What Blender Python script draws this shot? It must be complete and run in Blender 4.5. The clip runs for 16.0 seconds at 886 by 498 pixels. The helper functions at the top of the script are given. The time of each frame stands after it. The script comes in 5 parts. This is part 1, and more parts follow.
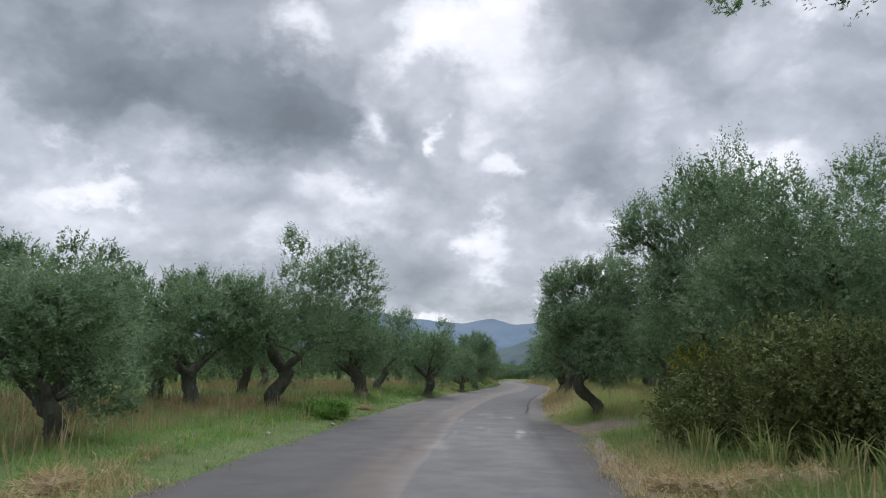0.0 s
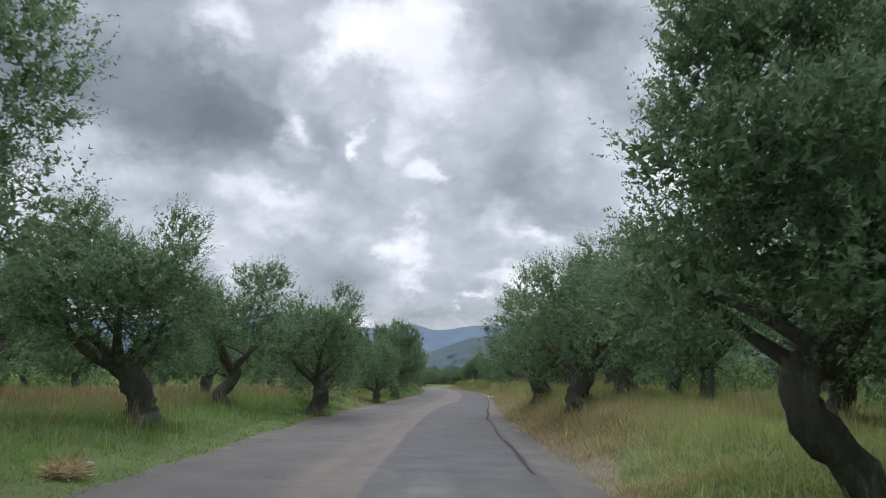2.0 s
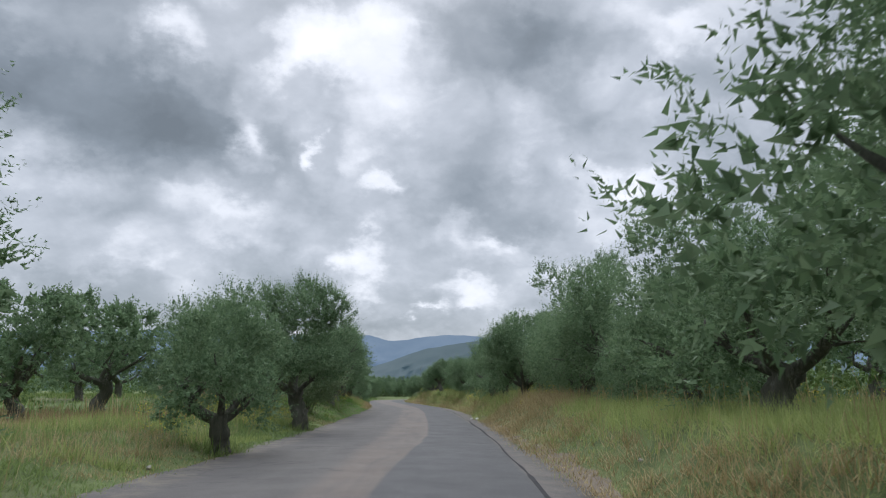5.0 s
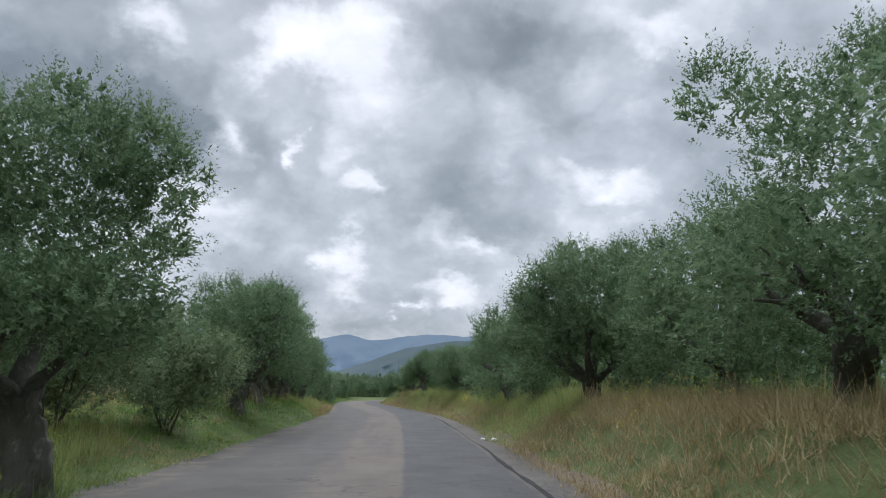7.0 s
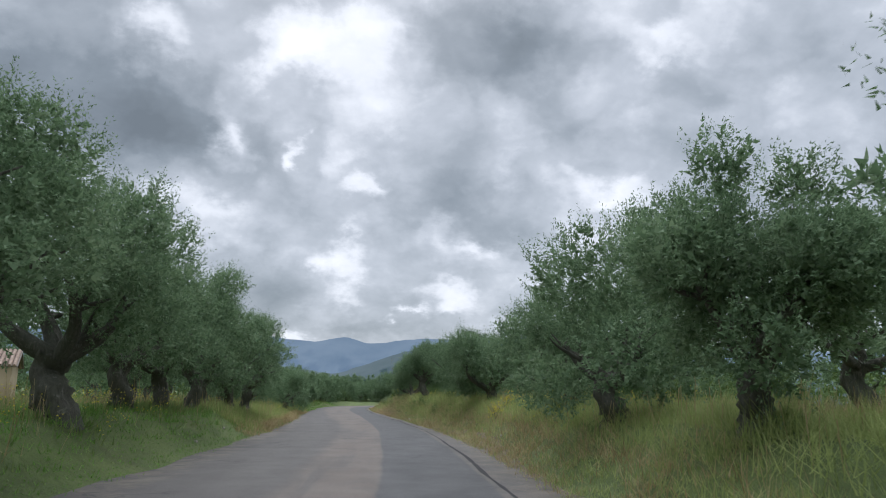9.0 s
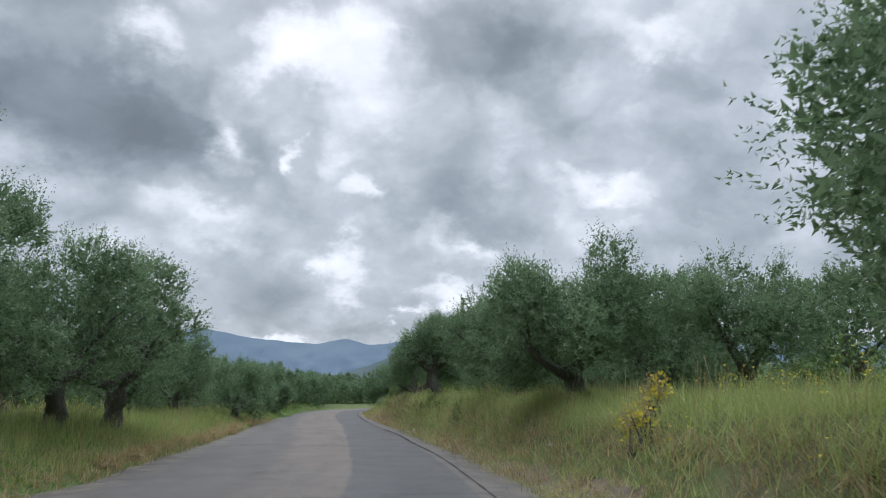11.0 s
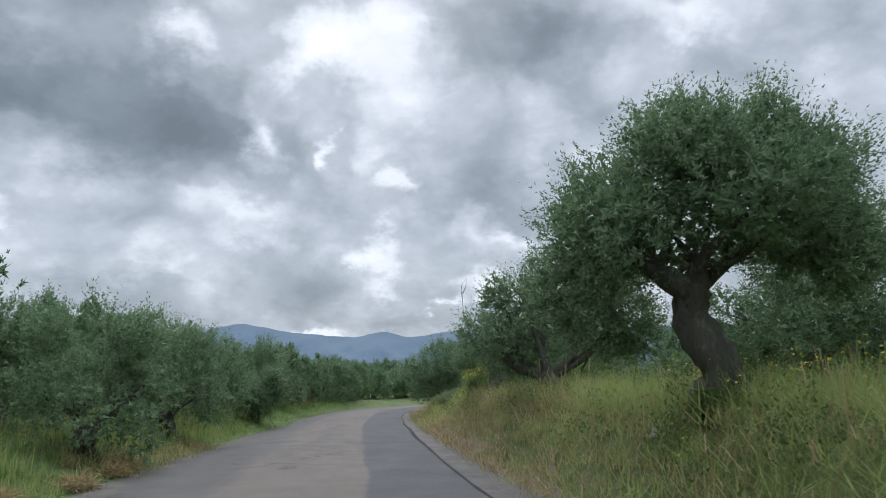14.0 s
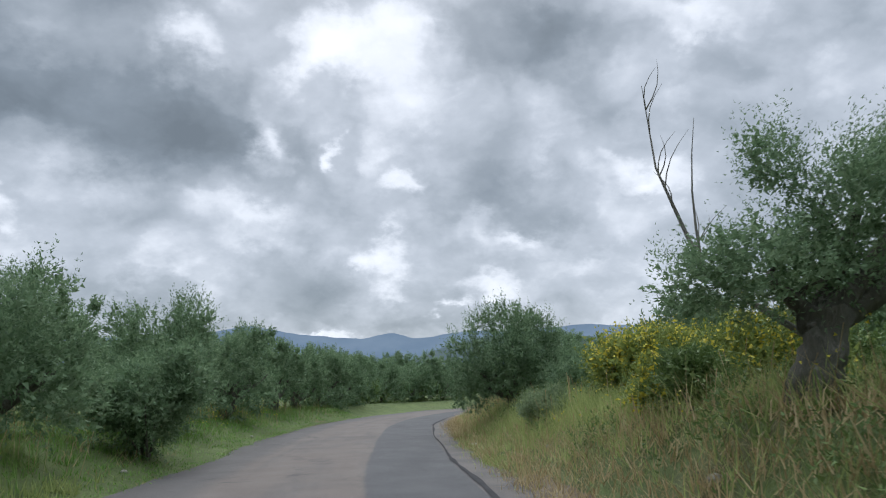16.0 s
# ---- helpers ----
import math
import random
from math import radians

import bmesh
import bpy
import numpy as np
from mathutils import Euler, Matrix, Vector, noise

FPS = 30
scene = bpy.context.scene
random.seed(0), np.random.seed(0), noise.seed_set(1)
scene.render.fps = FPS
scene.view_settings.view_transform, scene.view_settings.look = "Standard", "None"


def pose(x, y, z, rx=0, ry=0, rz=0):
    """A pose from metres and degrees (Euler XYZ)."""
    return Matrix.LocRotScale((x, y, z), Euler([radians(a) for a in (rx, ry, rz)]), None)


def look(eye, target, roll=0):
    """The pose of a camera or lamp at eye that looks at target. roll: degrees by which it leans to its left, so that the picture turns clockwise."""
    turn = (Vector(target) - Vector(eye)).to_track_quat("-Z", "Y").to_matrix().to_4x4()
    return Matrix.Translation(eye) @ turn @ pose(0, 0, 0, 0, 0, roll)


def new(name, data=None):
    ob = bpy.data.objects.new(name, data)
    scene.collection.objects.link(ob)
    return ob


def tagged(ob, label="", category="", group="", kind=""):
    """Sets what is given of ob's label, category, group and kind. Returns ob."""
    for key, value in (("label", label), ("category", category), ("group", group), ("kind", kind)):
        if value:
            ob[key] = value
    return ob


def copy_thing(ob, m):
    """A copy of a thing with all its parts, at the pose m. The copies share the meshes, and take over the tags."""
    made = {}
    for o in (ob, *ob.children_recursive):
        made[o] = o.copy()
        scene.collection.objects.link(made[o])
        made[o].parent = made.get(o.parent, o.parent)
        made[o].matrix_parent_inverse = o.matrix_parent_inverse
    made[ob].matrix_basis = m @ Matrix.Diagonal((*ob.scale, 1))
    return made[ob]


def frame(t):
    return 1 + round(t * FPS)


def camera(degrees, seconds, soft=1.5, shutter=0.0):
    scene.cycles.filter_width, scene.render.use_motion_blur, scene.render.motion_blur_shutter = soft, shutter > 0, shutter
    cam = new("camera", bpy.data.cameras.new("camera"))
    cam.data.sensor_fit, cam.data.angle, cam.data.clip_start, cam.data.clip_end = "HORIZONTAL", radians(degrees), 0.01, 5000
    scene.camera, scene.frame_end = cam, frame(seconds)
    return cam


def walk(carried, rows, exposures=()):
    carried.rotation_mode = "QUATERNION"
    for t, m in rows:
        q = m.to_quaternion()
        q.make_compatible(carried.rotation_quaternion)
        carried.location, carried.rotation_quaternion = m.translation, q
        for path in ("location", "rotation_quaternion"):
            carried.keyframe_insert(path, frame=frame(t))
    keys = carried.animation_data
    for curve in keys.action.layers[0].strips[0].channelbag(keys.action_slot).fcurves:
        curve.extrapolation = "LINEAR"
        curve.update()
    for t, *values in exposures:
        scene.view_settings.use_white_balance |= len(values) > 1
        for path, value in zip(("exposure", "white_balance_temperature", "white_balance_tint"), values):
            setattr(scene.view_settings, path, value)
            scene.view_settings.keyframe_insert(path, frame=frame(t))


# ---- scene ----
# ---------------------------------------------------------------- camera and its way
cam = camera(62.2, 16.0, soft=1.0, shutter=0.08)


def row(t, x, y, z, yaw, pitch, roll):
    a, b = radians(yaw), radians(pitch)
    ahead = Vector((-math.sin(a) * math.cos(b), math.cos(a) * math.cos(b), math.sin(b)))
    return t, look((x, y, z), Vector((x, y, z)) + ahead, roll)


PATH = [
    (0.0, 0.00, 0.00, 1.342, -0.00, 9.59, 1.35),
    (0.5, 0.04, 4.21, 1.297, -2.17, 9.65, 1.21),
    (1.0, 0.23, 8.38, 1.258, -4.01, 9.77, 1.13),
    (1.5, 0.44, 12.48, 1.225, -5.26, 9.96, 1.11),
    (2.0, 0.74, 16.47, 1.202, -6.19, 10.15, 1.10),
    (2.5, 1.15, 20.35, 1.192, -6.96, 10.34, 1.03),
    (3.0, 1.54, 24.25, 1.193, -7.74, 10.56, 0.90),
    (3.5, 1.96, 28.01, 1.205, -8.32, 10.73, 0.73),
    (4.0, 2.40, 31.80, 1.226, -8.83, 10.89, 0.55),
    (6.5, 5.20, 50.87, 1.243, -10.86, 11.09, 0.71),
    (7.0, 5.84, 54.81, 1.236, -11.19, 11.04, 0.62),
    (7.5, 6.46, 58.52, 1.226, -11.26, 10.99, 0.62),
    (8.0, 7.02, 62.23, 1.217, -11.28, 11.05, 0.83),
    (8.5, 7.61, 65.67, 1.236, -11.25, 11.21, 1.28),
    (9.0, 8.17, 69.16, 1.297, -11.21, 11.38, 1.45),
    (11.5, 10.74, 86.87, 1.207, -11.17, 11.35, -0.06),
    (12.0, 11.06, 90.43, 1.240, -10.74, 11.23, 0.01),
    (12.5, 11.36, 93.92, 1.261, -10.28, 11.10, -0.05),
    (13.0, 11.59, 97.29, 1.266, -9.72, 11.00, -0.25),
    (13.5, 11.76, 100.72, 1.265, -9.07, 10.84, -0.50),
    (14.0, 11.91, 104.19, 1.260, -8.47, 10.73, -0.72),
    (14.5, 12.04, 107.60, 1.251, -8.13, 10.71, -0.83),
    (15.0, 12.15, 111.02, 1.239, -7.97, 10.79, -0.87),
    (15.5, 12.30, 114.44, 1.222, -7.99, 10.75, -0.92),
    (16.0, 12.50, 117.79, 1.194, -7.95, 10.83, -1.03),
]
walk(cam, [row(*r) for r in PATH], [(0.0, 0.0, 6340, 12.4), (4.0, 0.0, 6250, 11.4), (9.0, 0.0, 6210, 10.8), (12.0, 0.0, 6170, 10.0), (16.0, 0.0, 6150, 9.8)])

# ---------------------------------------------------------------- sky and sun
SUN_AZ, SUN_EL = 2.0, 42.0
scene.view_settings.exposure = 0.0


def build_sky():
    world = bpy.data.worlds.new("overcast_sky")
    scene.world = world
    world.use_nodes = True
    nt = world.node_tree
    nt.nodes.clear()
    N, L = nt.nodes.new, nt.links.new
    out, bg = N("ShaderNodeOutputWorld"), N("ShaderNodeBackground")
    L(bg.outputs[0], out.inputs[0])
    co = N("ShaderNodeTexCoord")
    view = co.outputs["Generated"]

    def math_node(op, a, b=None, clamp=False):
        n = N("ShaderNodeMath")
        n.operation, n.use_clamp = op, clamp
        for k, v in enumerate((a, b)):
            if v is None:
                continue
            if isinstance(v, (int, float)):
                n.inputs[k].default_value = v
            else:
                L(v, n.inputs[k])
        return n.outputs[0]

    def vec(op, a, b):
        n = N("ShaderNodeVectorMath")
        n.operation = op
        for k, v in enumerate((a, b)):
            if isinstance(v, (tuple, list)):
                n.inputs[k].default_value = v
            elif isinstance(v, (int, float)):
                n.inputs[3].default_value = v
            else:
                L(v, n.inputs[k])
        return n

    def noise_tex(v, scale, detail, rough, distort=0.0):
        n = N("ShaderNodeTexNoise")
        n.inputs["Scale"].default_value = scale
        n.inputs["Detail"].default_value = detail
        n.inputs["Roughness"].default_value = rough
        n.inputs["Distortion"].default_value = distort
        L(v, n.inputs["Vector"])
        return n

    sep = N("ShaderNodeSeparateXYZ")
    L(view, sep.inputs[0])
    up = math_node("MAXIMUM", sep.outputs[2], 0.0)
    # the cloud layer is a sheet overhead: it closes up towards the horizon
    near = math_node("DIVIDE", 0.86, math_node("ADD", up, 0.60))
    flat = N("ShaderNodeCombineXYZ")
    L(math_node("MULTIPLY", sep.outputs[0], near), flat.inputs[0])
    L(math_node("MULTIPLY", sep.outputs[1], near), flat.inputs[1])
    sheet = flat.outputs[0]
    big = noise_tex(sheet, 3.6, 7.0, 0.52, 0.0)
    fine = noise_tex(sheet, 8.5, 9.0, 0.53, 0.3)
    warp = noise_tex(sheet, 8.5, 7.0, 0.59)
    warped = vec("ADD", view, vec("SCALE", vec("SUBTRACT", warp.outputs["Color"], (0.5, 0.5, 0.5)).outputs[0], 0.17).outputs[0]).outputs[0]
    bent = N("ShaderNodeSeparateXYZ")
    L(warped, bent.inputs[0])
    turn = math_node("MULTIPLY", math_node("ARCTAN2", bent.outputs[0], bent.outputs[1]), 57.2958)
    rise = math_node("MULTIPLY", math_node("ARCSINE", math_node("MAXIMUM", math_node("MINIMUM", bent.outputs[2], 1.0), -1.0)), 57.2958)
    puff = N("ShaderNodeTexVoronoi")
    puff.feature = "SMOOTH_F1"
    for key, v in (("Scale", 8.5), ("Detail", 2.0), ("Roughness", 0.45), ("Lacunarity", 2.1), ("Smoothness", 0.7)):
        puff.inputs[key].default_value = v
    L(vec("MULTIPLY", warped, (1.0, 1.0, 1.4)).outputs[0], puff.inputs["Vector"])
    tone = math_node("ADD", math_node("MULTIPLY", math_node("SUBTRACT", big.outputs[0], 0.5), 0.60),
                     math_node("MULTIPLY", math_node("SUBTRACT", fine.outputs[0], 0.5), 0.48))
    tone = math_node("ADD", tone, math_node("MULTIPLY", math_node("SUBTRACT", 0.74, puff.outputs["Distance"]), 0.30))
    tone = math_node("ADD", tone, 0.585)
    # heavy banks and thin places of the cloud layer: azimuth, elevation, half width, half height, amount
    banks = (
        (-12.0, 19.2, 8.5, 4.2, -0.47), (-25.0, 20.5, 9.0, 4.6, -0.50), (16.5, 27.0, 6.5, 3.4, -0.30), (21.7, 20.8, 4.0, 3.0, -0.13), (13.6, 14.6, 5.5, 2.0, -0.13),
        (-3.0, 8.3, 7.5, 2.2, -0.12), (4.0, 5.2, 12.0, 1.5, -0.13), (0.7, 20.6, 1.5, 2.0, -0.16), (1.8, 17.7, 1.0, 1.5, -0.12), (28.0, 23.2, 6.0, 2.0, -0.10), (2.8, 13.6, 6.0, 1.4, -0.07),
        (-14.0, 7.0, 9.0, 1.6, -0.10), (27.0, 11.0, 8.0, 2.5, -0.05), (-20.0, 27.5, 9.0, 3.5, -0.28), (-34.0, 26.0, 9.0, 6.0, -0.20),
    )
    thin = (
        (-1.4, 25.8, 3.2, 2.2, 0.42), (3.4, 27.0, 4.5, 2.8, 0.34), (5.6, 23.0, 4.0, 3.2, 0.20), (-6.2, 19.8, 1.7, 2.6, 0.46), (-0.8, 18.3, 0.9, 1.1, 0.36), (5.2, 15.1, 1.3, 1.0, 0.26),
        (3.1, 9.8, 1.5, 1.8, 0.36), (11.2, 7.9, 2.6, 1.5, 0.34), (14.2, 11.8, 1.1, 0.8, 0.24), (24.6, 16.4, 2.6, 1.2, 0.30), (16.5, 19.7, 3.2, 2.4, 0.16), (29.0, 27.0, 3.2, 1.6, 0.14),
        (-12.2, 25.5, 2.4, 1.7, 0.26), (-7.2, 13.2, 6.0, 1.2, 0.15), (8.6, 6.3, 1.0, 0.5, 0.26), (-25.2, 12.3, 2.6, 1.1, 0.38), (-28.5, 10.4, 4.0, 2.2, 0.18), (-3.0, 3.6, 6.0, 0.5, 0.20),
    )
    for az, el, wide, tall, amount in banks + thin:
        dx = math_node("DIVIDE", math_node("SUBTRACT", turn, az), wide * 1.55)
        dy = math_node("DIVIDE", math_node("SUBTRACT", rise, el), tall * 1.55)
        d = math_node("SQRT", math_node("ADD", math_node("MULTIPLY", dx, dx), math_node("MULTIPLY", dy, dy)))
        m = N("ShaderNodeMapRange")
        m.interpolation_type = "SMOOTHSTEP"
        m.inputs["From Min"].default_value, m.inputs["From Max"].default_value = 1.0, 0.0
        m.inputs["To Min"].default_value, m.inputs["To Max"].default_value = 0.0, amount
        L(d, m.inputs["Value"])
        tone = math_node("ADD", tone, m.outputs[0])
    ramp = N("ShaderNodeValToRGB")
    L(tone, ramp.inputs[0])
    els = ramp.color_ramp.elements
    els[0].position, els[0].color = 0.0, (0.16, 0.19, 0.215, 1)
    els[1].position, els[1].color = 1.0, (1.06, 1.07, 1.10, 1)
    for p, c in ((0.25, (0.250, 0.290, 0.328)), (0.45, (0.395, 0.437, 0.482)), (0.62, (0.57, 0.61, 0.665)), (0.80, (0.87, 0.90, 0.955))):
        els.new(p).color = (*c, 1)
    sky = N("ShaderNodeTexSky")
    sky.sky_type, sky.sun_disc = "NISHITA", False
    sky.sun_elevation, sky.sun_rotation = radians(SUN_EL), radians(SUN_AZ)
    dim = vec("SCALE", sky.outputs[0], 0.10)
    mix = N("ShaderNodeMix")
    mix.data_type = "RGBA"
    mix.inputs[0].default_value = 0.94
    L(dim.outputs[0], mix.inputs[6])
    # an overcast sky grows brighter towards the zenith
    zen = N("ShaderNodeMapRange")
    zen.interpolation_type = "SMOOTHSTEP"
    for key, v in (("From Min", 0.50), ("From Max", 0.85), ("To Min", 1.0), ("To Max", 3.4)):
        zen.inputs[key].default_value = v
    L(up, zen.inputs["Value"])
    lit = vec("SCALE", ramp.outputs[0], 1.0)
    L(zen.outputs[0], lit.inputs[3])
    L(lit.outputs[0], mix.inputs[7])
    L(mix.outputs[2], bg.inputs[0])
    bg.inputs[1].default_value = 1.0


build_sky()
lamp = bpy.data.lights.new("sun", "SUN")
lamp.energy, lamp.angle, lamp.color = 1.4, radians(30), (1.0, 0.97, 0.92)
sun_ob = new("sun", lamp)
sa, se = radians(SUN_AZ), radians(SUN_EL)
sun_ob.matrix_world = look((math.sin(sa) * math.cos(se) * 50, math.cos(sa) * math.cos(se) * 50, math.sin(se) * 50), (0, 0, 0))


# ---------------------------------------------------------------- materials
class Nodes:
    """A small writer of node materials."""

    def __init__(self, name, roughness=0.8):
        self.mat = bpy.data.materials.new(name)
        self.mat.use_nodes = True
        self.nt = self.mat.node_tree
        self.bsdf = self.nt.nodes["Principled BSDF"]
        self.out = self.nt.nodes["Material Output"]
        self.bsdf.inputs["Roughness"].default_value = roughness

    def n(self, kind, **inputs):
        node = self.nt.nodes.new(kind)
        for key, value in inputs.items():
            self.put(node.inputs[key.replace("_", " ")], value)
        return node

    def put(self, socket, value):
        if hasattr(value, "is_output"):
            self.nt.links.new(value, socket)
        else:
            socket.default_value = value

    def noise(self, scale, detail=5.0, rough=0.6, vector=None, distort=0.0):
        node = self.n("ShaderNodeTexNoise", Scale=scale, Detail=detail, Roughness=rough, Distortion=distort)
        if vector is not None:
            self.put(node.inputs["Vector"], vector)
        return node.outputs[0]

    def place(self):
        return self.n("ShaderNodeNewGeometry").outputs["Position"]

    def island(self):
        return self.n("ShaderNodeNewGeometry").outputs["Random Per Island"]

    def ramp(self, fac, *stops):
        node = self.n("ShaderNodeValToRGB")
        self.put(node.inputs[0], fac)
        e = node.color_ramp.elements
        e[0].position, e[0].color = stops[0][0], (*stops[0][1], 1)
        e[1].position, e[1].color = stops[-1][0], (*stops[-1][1], 1)
        for p, c in stops[1:-1]:
            e.new(p).color = (*c, 1)
        return node.outputs[0]

    def mix(self, fac, a, b, blend="MIX"):
        node = self.n("ShaderNodeMix")
        node.data_type, node.blend_type = "RGBA", blend
        for k, v in ((0, fac), (6, a), (7, b)):
            self.put(node.inputs[k], (*v, 1) if isinstance(v, tuple) and len(v) == 3 else v)
        return node.outputs[2]

    def math(self, op, a, b=0.0, clamp=False):
        node = self.n("ShaderNodeMath")
        node.operation, node.use_clamp = op, clamp
        self.put(node.inputs[0], a)
        self.put(node.inputs[1], b)
        return node.outputs[0]

    def step(self, value, lo, hi, a=0.0, b=1.0):
        node = self.n("ShaderNodeMapRange")
        node.interpolation_type = "SMOOTHSTEP"
        for k, v in zip(("Value", "From Min", "From Max", "To Min", "To Max"), (value, lo, hi, a, b)):
            self.put(node.inputs[k], v)
        return node.outputs[0]

    def bump(self, height, strength=0.4, distance=0.02):
        node = self.n("ShaderNodeBump", Strength=strength, Distance=distance, Height=height)
        self.put(self.bsdf.inputs["Normal"], node.outputs[0])

    def color(self, value):
        self.put(self.bsdf.inputs["Base Color"], value)

    def thin(self, value, share):
        """Leaves and blades let some light through."""
        t = self.n("ShaderNodeBsdfTranslucent", Color=value)
        m = self.n("ShaderNodeMixShader")
        self.put(m.inputs[0], share)
        self.nt.links.new(self.bsdf.outputs[0], m.inputs[1])
        self.nt.links.new(t.outputs[0], m.inputs[2])
        self.nt.links.new(m.outputs[0], self.out.inputs[0])


def leaf_material(name, dark, mid, light, rough=0.55, share=0.25):
    m = Nodes(name, rough)
    patch = m.noise(1.3, 3.0, 0.6, m.place())
    tone = m.math("ADD", m.math("MULTIPLY", m.island(), 0.42), m.math("MULTIPLY", patch, 0.62))
    c = m.ramp(tone, (0.12, dark), (0.5, mid), (0.95, light))
    m.color(c)
    m.bsdf.inputs["Specular IOR Level"].default_value = 0.15
    m.thin(c, share)
    return m.mat


def plain_material(name, a, b, scale, rough=0.8, bump=0.3, fine=60.0):
    m = Nodes(name, rough)
    p = m.place()
    c = m.ramp(m.noise(scale, 6.0, 0.62, p), (0.3, a), (0.7, b))
    c = m.mix(m.noise(fine, 4.0, 0.7, p), c, (0.5, 0.5, 0.5), "OVERLAY")
    m.color(c)
    m.bump(m.noise(fine, 5.0, 0.7, p), bump, 0.02)
    return m.mat


OLIVE = leaf_material("olive_leaves", (0.066, 0.112, 0.056), (0.158, 0.240, 0.124), (0.30, 0.39, 0.235), 0.6, 0.42)
OLIVE_YOUNG = leaf_material("pale_leaves", (0.085, 0.125, 0.06), (0.185, 0.245, 0.125), (0.31, 0.37, 0.22), 0.6, 0.40)
SHRUB = leaf_material("shrub_leaves", (0.05, 0.085, 0.028), (0.115, 0.175, 0.055), (0.22, 0.29, 0.10))
BRAMBLE = leaf_material("bramble_leaves", (0.034, 0.052, 0.016), (0.095, 0.124, 0.040), (0.27, 0.29, 0.115))
BROOM = leaf_material("broom_flowers", (0.40, 0.34, 0.035), (0.60, 0.51, 0.06), (0.74, 0.64, 0.13), 0.6, 0.2)
GRASS = leaf_material("green_grass", (0.080, 0.125, 0.038), (0.178, 0.245, 0.080), (0.30, 0.35, 0.14), 0.6, 0.5)
GRASS_YELLOW = leaf_material("yellowish_grass", (0.145, 0.185, 0.058), (0.295, 0.35, 0.118), (0.45, 0.48, 0.21), 0.6, 0.5)
BROOM_GREEN = leaf_material("broom_stems", (0.085, 0.115, 0.03), (0.20, 0.25, 0.065), (0.34, 0.38, 0.11), 0.6, 0.35)
DRY_HAY = leaf_material("cut_hay", (0.20, 0.15, 0.07), (0.38, 0.295, 0.15), (0.54, 0.44, 0.25), 0.7, 0.25)
GRASS_LUSH = leaf_material("lush_grass", (0.060, 0.140, 0.028), (0.142, 0.270, 0.054), (0.25, 0.38, 0.11), 0.6, 0.48)
STRAW = leaf_material("dry_grass", (0.18, 0.135, 0.065), (0.36, 0.28, 0.145), (0.52, 0.43, 0.25), 0.7, 0.25)
RUSSET = leaf_material("russet_seed_grass", (0.15, 0.10, 0.058), (0.29, 0.195, 0.11), (0.40, 0.30, 0.18), 0.7, 0.25)


def bark_material(name, a, b):
    m = Nodes(name, 0.9)
    p = m.place()
    wide = m.n("ShaderNodeMapping", Scale=(9.0, 9.0, 2.2))
    m.put(wide.inputs[0], p)
    ridges = m.noise(1.6, 7.0, 0.7, wide.outputs[0], 1.2)
    c = m.mix(m.noise(1.8, 4.0, 0.6, p), m.ramp(ridges, (0.3, a), (0.7, b)), (0.10, 0.11, 0.075), "MIX")
    # pale lichen on the ridges
    lichen = m.math("MULTIPLY", m.step(m.noise(5.5, 5.0, 0.65, p, 0.5), 0.52, 0.68), m.step(ridges, 0.42, 0.60))
    m.color(m.mix(m.math("MULTIPLY", lichen, 0.7), c, (0.27, 0.255, 0.22)))
    m.bump(ridges, 0.9, 0.05)
    return m.mat


BARK = bark_material("olive_bark", (0.022, 0.018, 0.015), (0.165, 0.142, 0.118))
DEAD = bark_material("dead_wood", (0.14, 0.12, 0.10), (0.27, 0.245, 0.215))


